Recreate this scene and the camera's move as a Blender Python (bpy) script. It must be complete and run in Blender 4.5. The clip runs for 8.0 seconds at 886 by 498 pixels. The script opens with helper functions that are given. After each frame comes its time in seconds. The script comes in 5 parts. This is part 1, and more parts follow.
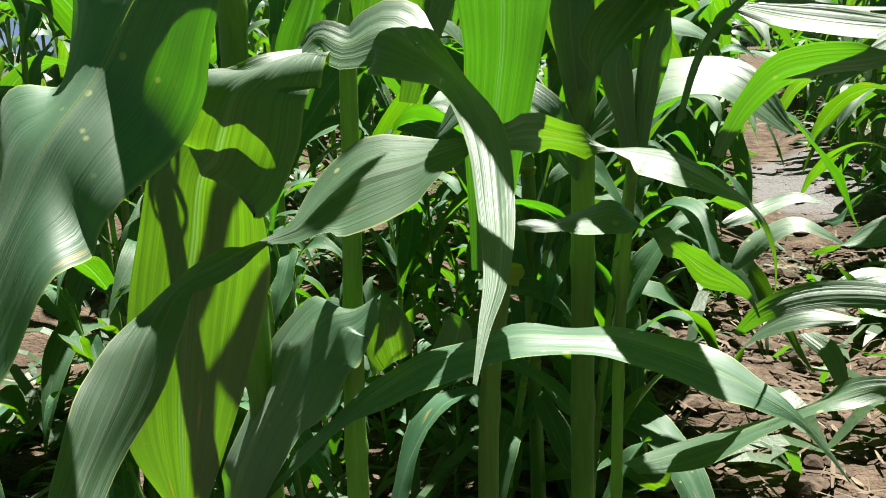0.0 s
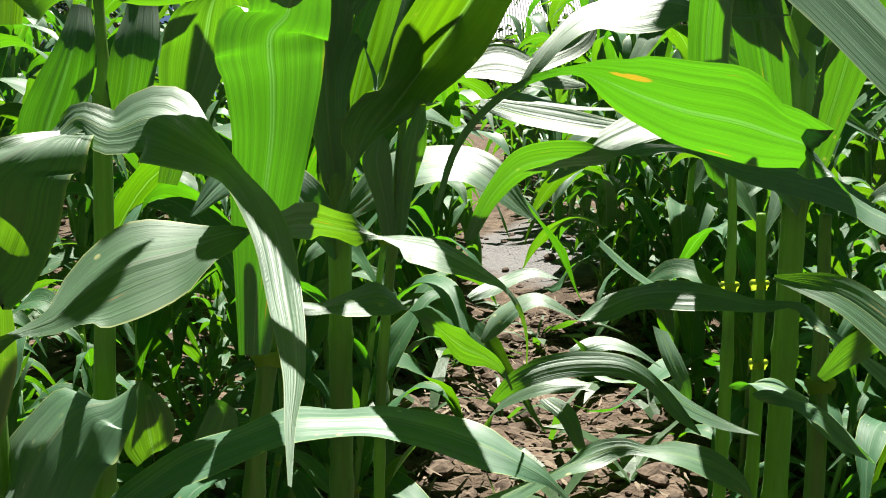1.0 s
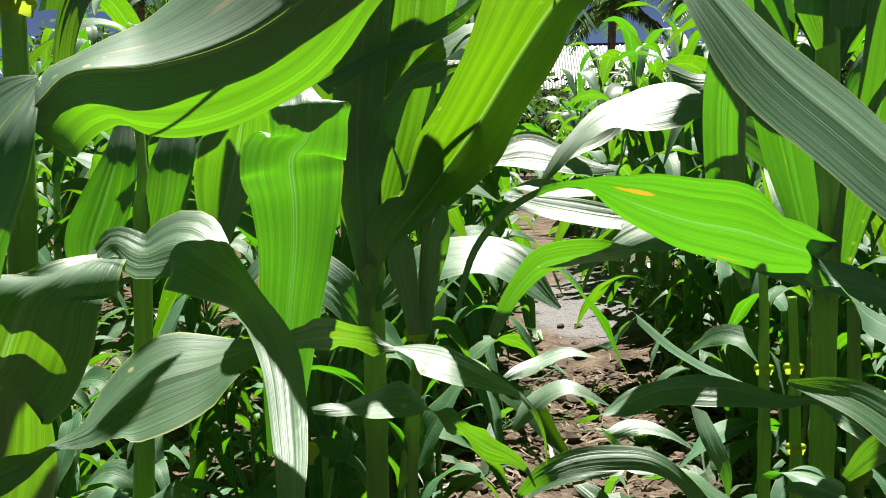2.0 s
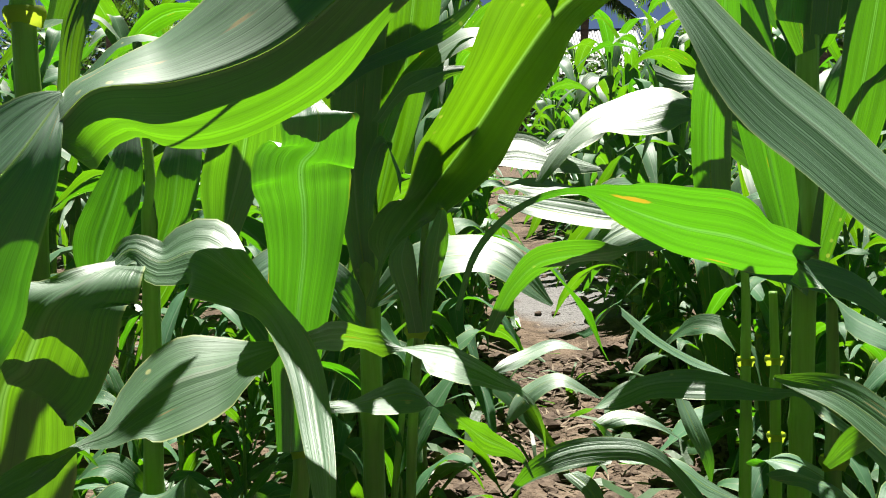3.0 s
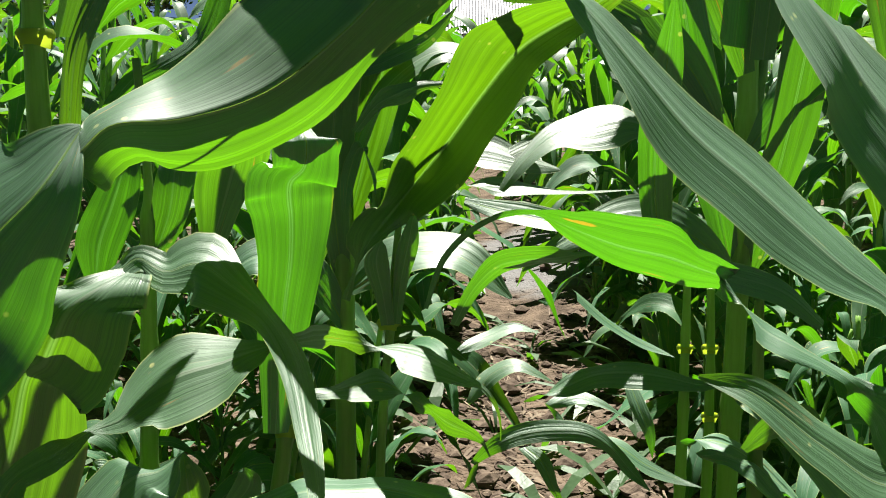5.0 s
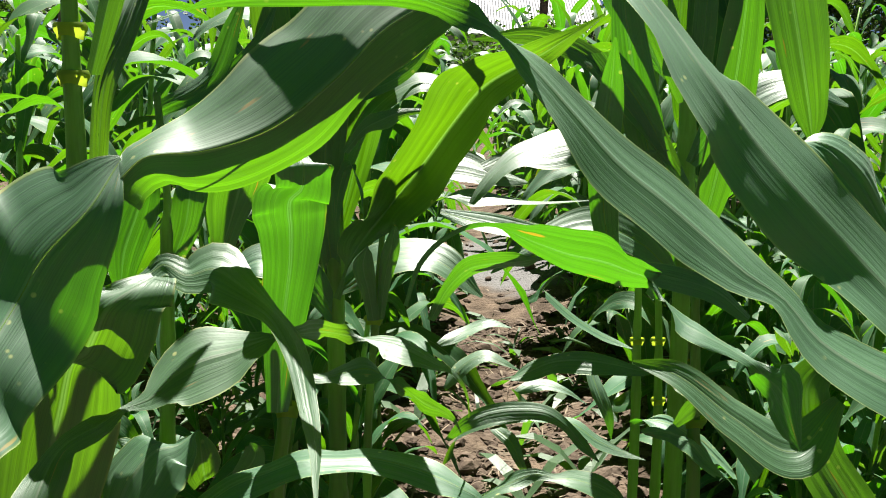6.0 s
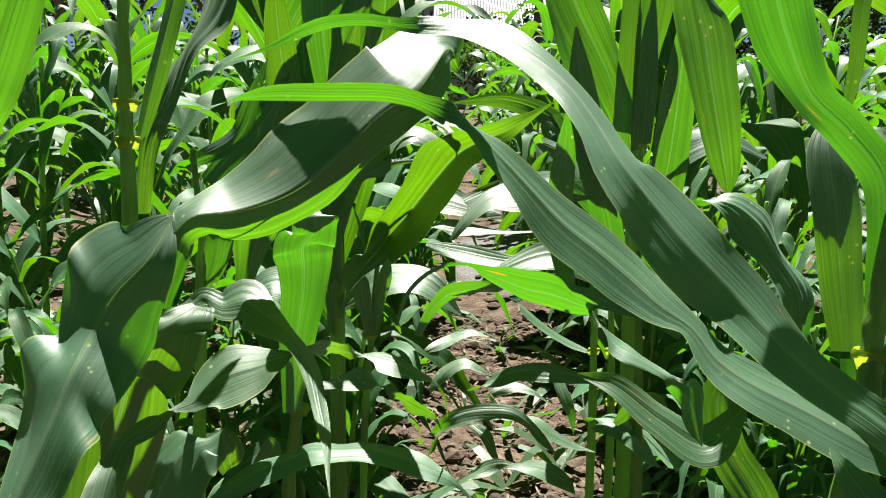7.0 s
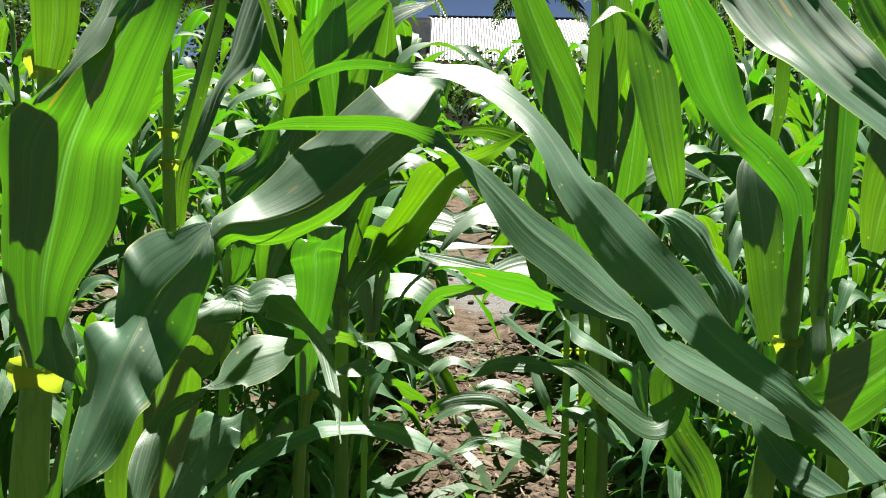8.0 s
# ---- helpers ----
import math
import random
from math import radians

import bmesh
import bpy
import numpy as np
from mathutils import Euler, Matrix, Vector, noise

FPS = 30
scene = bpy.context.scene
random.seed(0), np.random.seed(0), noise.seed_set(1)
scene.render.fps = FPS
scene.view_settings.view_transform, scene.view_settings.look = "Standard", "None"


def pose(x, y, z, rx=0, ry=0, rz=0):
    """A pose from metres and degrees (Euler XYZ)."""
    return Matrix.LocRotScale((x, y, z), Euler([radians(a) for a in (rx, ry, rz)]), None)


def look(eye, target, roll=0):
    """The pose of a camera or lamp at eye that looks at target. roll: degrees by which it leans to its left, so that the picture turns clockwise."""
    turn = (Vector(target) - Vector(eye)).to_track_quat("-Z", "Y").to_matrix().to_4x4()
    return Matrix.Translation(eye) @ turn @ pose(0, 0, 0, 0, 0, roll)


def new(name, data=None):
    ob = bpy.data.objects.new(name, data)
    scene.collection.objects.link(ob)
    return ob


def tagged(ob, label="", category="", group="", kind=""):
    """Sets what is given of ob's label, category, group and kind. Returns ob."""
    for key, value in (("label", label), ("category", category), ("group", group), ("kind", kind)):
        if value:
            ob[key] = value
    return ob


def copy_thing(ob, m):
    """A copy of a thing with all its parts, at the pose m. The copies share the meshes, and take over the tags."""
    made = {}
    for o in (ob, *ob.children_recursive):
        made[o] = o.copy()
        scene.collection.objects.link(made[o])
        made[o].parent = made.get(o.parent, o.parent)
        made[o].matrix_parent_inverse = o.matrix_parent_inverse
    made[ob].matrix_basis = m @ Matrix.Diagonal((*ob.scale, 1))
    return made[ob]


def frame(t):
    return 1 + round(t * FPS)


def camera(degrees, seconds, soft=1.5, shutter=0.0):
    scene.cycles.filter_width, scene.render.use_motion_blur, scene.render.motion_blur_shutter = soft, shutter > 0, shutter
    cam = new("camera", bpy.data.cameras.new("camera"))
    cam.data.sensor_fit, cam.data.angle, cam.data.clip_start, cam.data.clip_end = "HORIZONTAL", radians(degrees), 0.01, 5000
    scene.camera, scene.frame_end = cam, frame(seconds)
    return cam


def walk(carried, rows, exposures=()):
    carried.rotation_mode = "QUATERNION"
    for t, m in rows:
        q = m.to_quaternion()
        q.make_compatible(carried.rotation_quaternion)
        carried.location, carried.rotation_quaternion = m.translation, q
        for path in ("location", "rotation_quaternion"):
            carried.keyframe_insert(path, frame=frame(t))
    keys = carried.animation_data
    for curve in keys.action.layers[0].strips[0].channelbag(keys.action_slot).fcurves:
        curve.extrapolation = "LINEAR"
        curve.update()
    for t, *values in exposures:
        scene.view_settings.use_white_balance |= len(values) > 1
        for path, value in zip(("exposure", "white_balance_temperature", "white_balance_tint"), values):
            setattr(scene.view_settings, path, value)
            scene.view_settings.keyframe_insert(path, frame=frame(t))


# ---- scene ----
# camera
cam = camera(54, 8.0, soft=1.0)
PATH = [
    (0, look((-0.0333, 0.8179, 0.6523), (-0.3509, 1.7363, 0.4163), -2.24)),
    (0.5, look((-0.0392, 0.8083, 0.6587), (-0.1786, 1.7763, 0.4498), 0.20)),
    (1, look((-0.0516, 0.8030, 0.6655), (-0.0751, 1.7891, 0.5011), 0.59)),
    (1.5, look((-0.0346, 0.7948, 0.6878), (-0.0862, 1.7855, 0.5613), -0.12)),
    (2, look((-0.0232, 0.7909, 0.7043), (-0.1160, 1.7807, 0.5957), -0.89)),
    (3.5, look((-0.0468, 0.7494, 0.7340), (-0.0921, 1.7351, 0.5715), -0.65)),
    (4, look((-0.0449, 0.7343, 0.7571), (-0.0889, 1.7116, 0.5498), 0.14)),
    (4.5, look((-0.0416, 0.7262, 0.7629), (-0.0909, 1.7057, 0.5677), 0.14)),
    (5, look((-0.0395, 0.6987, 0.7669), (-0.0642, 1.6833, 0.5936), 0.40)),
    (6.5, look((-0.0155, 0.5068, 0.8348), (-0.0265, 1.4908, 0.6568), 0.49)),
    (7, look((-0.0096, 0.4065, 0.8749), (-0.0167, 1.3889, 0.6884), 0.75)),
    (7.5, look((-0.0034, 0.2491, 0.8726), (-0.0103, 1.2374, 0.7203), 0.79)),
    (8, look((-0.0015, 0.2246, 0.8737), (-0.0039, 1.2135, 0.7249), 1.02)),
]
walk(cam, PATH)

# world, sun
SUN_AZ, SUN_EL = 2.0, 69.0          # degrees from the +y axis towards +x, and above the horizon
world = bpy.data.worlds.new("sky")
scene.world = world
world.use_nodes = True
wn = world.node_tree.nodes
sky = wn.new("ShaderNodeTexSky")
sky.sky_type, sky.sun_disc = "NISHITA", False
sky.air_density, sky.dust_density = 0.2, 0.2
sky.sun_elevation, sky.sun_rotation = radians(SUN_EL), radians(SUN_AZ)
wn["Background"].inputs["Strength"].default_value = 0.024
world.node_tree.links.new(sky.outputs[0], wn["Background"].inputs["Color"])
sun_data = bpy.data.lights.new("sun", "SUN")
sun_data.energy, sun_data.angle, sun_data.color = 5.0, radians(0.53), (1.0, 0.95, 0.87)
sun = new("sun", sun_data)
away = Vector((math.sin(radians(SUN_AZ)) * math.cos(radians(SUN_EL)), math.cos(radians(SUN_AZ)) * math.cos(radians(SUN_EL)), math.sin(radians(SUN_EL))))
sun.matrix_world = look(away * 30, (0, 0, 0))
scene.view_settings.exposure = 2.0


# materials
def material(name):
    m = bpy.data.materials.new(name)
    m.use_nodes = True
    t = m.node_tree
    return m, t, t.nodes, t.links, t.nodes["Principled BSDF"]


def mix_color(t, fac, a, b):
    n = t.nodes.new("ShaderNodeMix")
    n.data_type = "RGBA"
    for sock, v in ((n.inputs[0], fac), (n.inputs[6], a), (n.inputs[7], b)):
        if isinstance(v, bpy.types.NodeSocket):
            t.links.new(v, sock)
        else:
            sock.default_value = v if isinstance(v, (int, float)) else (*v, 1)
    return n.outputs[2]


def calc(t, op, a, b=0.0, c=0.0):
    n = t.nodes.new("ShaderNodeMath")
    n.operation = op
    for sock, v in zip(n.inputs, (a, b, c)):
        if isinstance(v, bpy.types.NodeSocket):
            t.links.new(v, sock)
        else:
            sock.default_value = v
    return n.outputs[0]


def ramp(t, fac, lo, hi):
    n = t.nodes.new("ShaderNodeMapRange")
    n.interpolation_type = "SMOOTHSTEP"
    t.links.new(fac, n.inputs[0])
    n.inputs[1].default_value, n.inputs[2].default_value = lo, hi
    return n.outputs[0]


def noise_tex(t, scale, vec=None, detail=4.0):
    n = t.nodes.new("ShaderNodeTexNoise")
    n.inputs["Scale"].default_value, n.inputs["Detail"].default_value = scale, detail
    if vec:
        t.links.new(vec, n.inputs["Vector"])
    return n.outputs["Fac"]


def leaf_material(name, low, high, rib, glow, gloss=0.50, island=False, wax=1.0, rust=None):
    """A maize blade: parallel veins along it, a pale rib, small pale flecks, light passing through."""
    m, t, nodes, links, p = material(name)
    uv = nodes.new("ShaderNodeUVMap").outputs[0]
    sep = nodes.new("ShaderNodeSeparateXYZ")
    links.new(uv, sep.inputs[0])
    u, v = sep.outputs[0], sep.outputs[1]
    info = nodes.new("ShaderNodeNewGeometry").outputs["Random Per Island"] if island else nodes.new("ShaderNodeObjectInfo").outputs["Random"]
    comb = nodes.new("ShaderNodeCombineXYZ")
    links.new(calc(t, "MULTIPLY", u, 20.0), comb.inputs[0])
    links.new(calc(t, "MULTIPLY_ADD", v, 1.6, calc(t, "MULTIPLY", info, 40.0)), comb.inputs[1])
    links.new(calc(t, "MULTIPLY", info, 13.0), comb.inputs[2])
    stripe = noise_tex(t, 1.0, comb.outputs[0], 3.0)
    comb2 = nodes.new("ShaderNodeCombineXYZ")
    links.new(calc(t, "MULTIPLY", u, 95.0), comb2.inputs[0])
    links.new(calc(t, "MULTIPLY_ADD", v, 1.2, calc(t, "MULTIPLY", info, 23.0)), comb2.inputs[1])
    fine = noise_tex(t, 1.0, comb2.outputs[0], 1.0)
    coord = nodes.new("ShaderNodeTexCoord").outputs["Object"]
    blotch = noise_tex(t, 9.0, coord, 3.0)
    c = mix_color(t, ramp(t, blotch, 0.3, 0.7), low, high)
    c = mix_color(t, calc(t, "MULTIPLY", ramp(t, stripe, 0.40, 0.80), 0.35), c, tuple(min(1, k * 1.55) for k in high))
    c = mix_color(t, calc(t, "MULTIPLY", ramp(t, fine, 0.5, 0.7), 0.35), c, tuple(k * 0.72 for k in low))
    vor = nodes.new("ShaderNodeTexVoronoi")
    vor.inputs["Scale"].default_value = 75.0
    links.new(coord, vor.inputs["Vector"])
    patch = ramp(t, noise_tex(t, 14.0, coord, 2.0), 0.56, 0.66)
    fleck = calc(t, "MULTIPLY", calc(t, "SUBTRACT", 1.0, ramp(t, vor.outputs["Distance"], 0.10, 0.20)), patch)
    c = mix_color(t, calc(t, "MULTIPLY", fleck, 0.8), c, (0.42, 0.46, 0.18))
    mid = calc(t, "SUBTRACT", 1.0, ramp(t, calc(t, "ABSOLUTE", calc(t, "SUBTRACT", u, 0.5)), 0.012, 0.035))
    c = mix_color(t, calc(t, "MULTIPLY", mid, 0.75), c, rib)
    comb3 = nodes.new("ShaderNodeCombineXYZ")
    links.new(calc(t, "MULTIPLY", u, 13.0), comb3.inputs[0])
    links.new(calc(t, "MULTIPLY_ADD", v, 14.0, calc(t, "MULTIPLY", info, 71.0)), comb3.inputs[1])
    links.new(calc(t, "MULTIPLY", info, 37.0), comb3.inputs[2])
    scar = ramp(t, noise_tex(t, 1.0, comb3.outputs[0], 2.0), 0.70, 0.76)
    c = mix_color(t, calc(t, "MULTIPLY", scar, 0.75), c, (0.30, 0.22, 0.07))
    if rust:
        du = calc(t, "DIVIDE", calc(t, "SUBTRACT", u, rust[0]), 0.045)
        dv = calc(t, "DIVIDE", calc(t, "SUBTRACT", v, rust[1]), 0.016)
        far = calc(t, "ADD", calc(t, "MULTIPLY", du, du), calc(t, "MULTIPLY", dv, dv))
        far = calc(t, "ADD", far, calc(t, "MULTIPLY", noise_tex(t, 160.0, coord, 2.0), 1.2))
        scar = calc(t, "MAXIMUM", scar, ramp(t, far, 1.5, 0.9))
        c = mix_color(t, calc(t, "MULTIPLY", ramp(t, far, 1.5, 0.9), 0.9), c, (0.42, 0.12, 0.02))
    edge = ramp(t, calc(t, "ABSOLUTE", calc(t, "SUBTRACT", u, 0.5)), 0.475, 0.497)
    c = mix_color(t, calc(t, "MULTIPLY", edge, 0.7), c, (0.30, 0.36, 0.10))
    hue = nodes.new("ShaderNodeHueSaturation")
    links.new(c, hue.inputs["Color"])
    links.new(calc(t, "MULTIPLY_ADD", info, 0.030, 0.485), hue.inputs["Hue"])
    links.new(calc(t, "MULTIPLY_ADD", info, 0.35, 0.82), hue.inputs["Value"])
    links.new(hue.outputs[0], p.inputs["Base Color"])
    rough = calc(t, "MULTIPLY_ADD", stripe, 0.22, gloss - 0.10)
    links.new(rough, p.inputs["Roughness"])
    p.inputs["Specular IOR Level"].default_value = 0.35 + 0.65 * wax
    p.inputs["Sheen Weight"].default_value, p.inputs["Sheen Roughness"].default_value = 0.10 * wax, 0.45
    p.inputs["Sheen Tint"].default_value = (0.84, 1.0, 0.88, 1)
    p.inputs["Specular Tint"].default_value = (0.96, 1.0, 0.97, 1)
    p.inputs["Coat Weight"].default_value, p.inputs["Coat Roughness"].default_value = 0.1 + 0.35 * wax, 0.46
    p.inputs["Coat IOR"].default_value = 1.6
    bump = nodes.new("ShaderNodeBump")
    bump.inputs["Strength"].default_value, bump.inputs["Distance"].default_value = 0.42, 0.0024
    h = calc(t, "ADD", calc(t, "MULTIPLY", fine, 0.22), calc(t, "MULTIPLY", stripe, 0.85))
    h = calc(t, "ADD", h, calc(t, "MULTIPLY", blotch, 2.4))
    links.new(h, bump.inputs["Height"])
    links.new(bump.outputs[0], p.inputs["Normal"])
    tr = nodes.new("ShaderNodeBsdfTranslucent")
    through_color = mix_color(t, calc(t, "MULTIPLY", ramp(t, stripe, 0.32, 0.68), 0.58), tuple(k * 1.2 for k in glow), tuple(k * 0.45 for k in glow))
    through_color = mix_color(t, calc(t, "MULTIPLY", ramp(t, fine, 0.42, 0.70), 0.55), through_color, tuple(k * 0.45 for k in glow))
    through_color = mix_color(t, calc(t, "MULTIPLY", ramp(t, blotch, 0.5, 0.75), 0.35), through_color, tuple(k * 0.5 for k in glow))
    through_color = mix_color(t, calc(t, "MULTIPLY", mid, 0.5), through_color, tuple(min(1, k * 1.2 + 0.08) for k in glow))
    through_color = mix_color(t, calc(t, "MULTIPLY", fleck, 0.5), through_color, (0.6, 0.62, 0.1))
    through_color = mix_color(t, calc(t, "MULTIPLY", scar, 0.75), through_color, (0.50, 0.26, 0.02))
    hue2 = nodes.new("ShaderNodeHueSaturation")
    links.new(through_color, hue2.inputs["Color"])
    links.new(calc(t, "MULTIPLY_ADD", info, 0.030, 0.485), hue2.inputs["Hue"])
    links.new(hue2.outputs[0], tr.inputs["Color"])
    links.new(bump.outputs[0], tr.inputs["Normal"])
    mix = nodes.new("ShaderNodeMixShader")
    mix.inputs[0].default_value = 0.35
    links.new(p.outputs[0], mix.inputs[1])
    links.new(tr.outputs[0], mix.inputs[2])
    links.new(mix.outputs[0], nodes["Material Output"].inputs[0])
    return m


def plain(name, a, b, scale, rough, bump_d=0.002, spec=0.4, stretch=(1, 1, 1)):
    m, t, nodes, links, p = material(name)
    coord = nodes.new("ShaderNodeTexCoord").outputs["Object"]
    mp = nodes.new("ShaderNodeMapping")
    mp.inputs["Scale"].default_value = stretch
    links.new(coord, mp.inputs[0])
    n1, n2 = noise_tex(t, scale, mp.outputs[0], 6.0), noise_tex(t, scale * 7.0, mp.outputs[0], 4.0)
    c = mix_color(t, ramp(t, n1, 0.32, 0.68), a, b)
    c = mix_color(t, calc(t, "MULTIPLY", ramp(t, n2, 0.4, 0.75), 0.5), c, tuple(k * 0.6 for k in a))
    info = nodes.new("ShaderNodeObjectInfo").outputs["Random"]
    hue = nodes.new("ShaderNodeHueSaturation")
    links.new(c, hue.inputs["Color"])
    links.new(calc(t, "MULTIPLY_ADD", info, 0.3, 0.85), hue.inputs["Value"])
    links.new(hue.outputs[0], p.inputs["Base Color"])
    p.inputs["Roughness"].default_value, p.inputs["Specular IOR Level"].default_value = rough, spec
    bump = nodes.new("ShaderNodeBump")
    bump.inputs["Distance"].default_value = bump_d
    links.new(calc(t, "ADD", n1, n2), bump.inputs["Height"])
    links.new(bump.outputs[0], p.inputs["Normal"])
    return m


def rib_material(name, a, b, glow, sheer=0.0):
    m, t, nodes, links, p = material(name)
    p.inputs["Roughness"].default_value = 0.45
    tr = nodes.new("ShaderNodeBsdfTranslucent")
    tr.inputs["Color"].default_value = (*glow, 1)
    mix = nodes.new("ShaderNodeMixShader")
    mix.inputs[0].default_value = 0.62
    n = noise_tex(t, 60.0, nodes.new("ShaderNodeTexCoord").outputs["Object"])
    links.new(mix_color(t, n, a, b), p.inputs["Base Color"])
    links.new(p.outputs[0], mix.inputs[1])
    links.new(tr.outputs[0], mix.inputs[2])
    clear = nodes.new("ShaderNodeBsdfTransparent")
    clear.inputs["Color"].default_value = (0.93, 1.0, 0.80, 1)
    thin = nodes.new("ShaderNodeMixShader")
    thin.inputs[0].default_value = sheer
    links.new(mix.outputs[0], thin.inputs[1])
    links.new(clear.outputs[0], thin.inputs[2])
    links.new(thin.outputs[0], nodes["Material Output"].inputs[0])
    return m


LEAF_TONES = ((0.029, 0.088, 0.038), (0.050, 0.130, 0.058), (0.12, 0.17, 0.11), (0.110, 0.345, 0.003))
LEAF = leaf_material("maize_leaf", *LEAF_TONES)
LEAF_RUST = leaf_material("maize_leaf_rusted", *LEAF_TONES, rust=(0.30, 0.193))
LEAF_FIELD = leaf_material("field_maize_leaf", *LEAF_TONES, gloss=0.58, wax=0.0)
RIB = rib_material("leaf_rib", (0.20, 0.27, 0.16), (0.28, 0.36, 0.22), (0.45, 0.75, 0.10), 0.55)
STALK = plain("stalk_green", (0.12, 0.25, 0.045), (0.21, 0.37, 0.085), 55, 0.38, 0.0010, 0.6, (1, 1, 0.06))
COLLAR = rib_material("collar_yellow", (0.20, 0.30, 0.05), (0.32, 0.40, 0.07), (0.42, 0.55, 0.03))


def let_light_through(m, glow, share):
    """Adds light passing through to a green stem."""
    t = m.node_tree
    out = t.nodes["Material Output"].inputs[0]
    solid = out.links[0].from_socket
    tr = t.nodes.new("ShaderNodeBsdfTranslucent")
    tr.inputs["Color"].default_value = (*glow, 1)
    mix = t.nodes.new("ShaderNodeMixShader")
    mix.inputs[0].default_value = share
    t.links.new(solid, mix.inputs[1])
    t.links.new(tr.outputs[0], mix.inputs[2])
    t.links.new(mix.outputs[0], out)


let_light_through(STALK, (0.30, 0.55, 0.06), 0.28)


def soil_material():
    """Crumbly brown soil with one pale dried-out patch in the path."""
    m = plain("dry_soil", (0.050, 0.036, 0.025), (0.115, 0.085, 0.060), 11.0, 0.95, 0.02, 0.15)
    t = m.node_tree
    p = t.nodes["Principled BSDF"]
    old = p.inputs["Base Color"].links[0].from_socket
    coord = t.nodes.new("ShaderNodeTexCoord").outputs["Object"]
    sep = t.nodes.new("ShaderNodeSeparateXYZ")
    t.links.new(coord, sep.inputs[0])
    dx = calc(t, "DIVIDE", calc(t, "SUBTRACT", sep.outputs[0], 0.34), 0.36)
    dy = calc(t, "DIVIDE", calc(t, "SUBTRACT", sep.outputs[1], 5.0), 0.85)
    d = calc(t, "ADD", calc(t, "MULTIPLY", dx, dx), calc(t, "MULTIPLY", dy, dy))
    d = calc(t, "ADD", d, calc(t, "MULTIPLY", noise_tex(t, 5.0, coord), 1.2))
    grey = mix_color(t, noise_tex(t, 45.0, coord), (0.085, 0.083, 0.081), (0.16, 0.155, 0.152))
    t.links.new(mix_color(t, ramp(t, d, 1.9, 1.2), old, grey), p.inputs["Base Color"])
    return m


SOIL = soil_material()
LITTER = plain("dry_litter", (0.075, 0.056, 0.038), (0.17, 0.135, 0.095), 12, 0.8, 0.001, 0.2)
CLOD = plain("soil_clod", (0.060, 0.044, 0.033), (0.13, 0.098, 0.073), 14, 0.95, 0.004, 0.15)


# parts
def part(name, bm, mat, parent, label=""):
    """One mesh object under a thing or a part."""
    me = bpy.data.meshes.new(name)
    bm.to_mesh(me)
    bm.free()
    me.materials.append(mat)
    for poly in me.polygons:
        poly.use_smooth = True
    ob = new(name, me)
    ob.parent = parent
    return tagged(ob, label)


def spline(rows, n):
    """n + 1 rows along a smooth curve through the given rows."""
    a = np.array(rows, float)
    gap = np.concatenate([[0], np.cumsum(np.linalg.norm(np.diff(a[:, :3], axis=0), axis=1) ** 0.5)])
    grad = np.gradient(a, gap, axis=0)
    out = []
    for s in np.linspace(0, gap[-1], n + 1):
        i = min(int(np.searchsorted(gap, s, side="right")) - 1, len(a) - 2)
        h = gap[i + 1] - gap[i]
        k = (s - gap[i]) / h
        out.append((2 * k**3 - 3 * k**2 + 1) * a[i] + (k**3 - 2 * k**2 + k) * h * grad[i] + (3 * k**2 - 2 * k**3) * a[i + 1] + (k**3 - k**2) * h * grad[i + 1])
    return np.array(out)


FACE = Vector((0.0, 0.97, -0.24))      # a blade of roll 0 lies square to this way


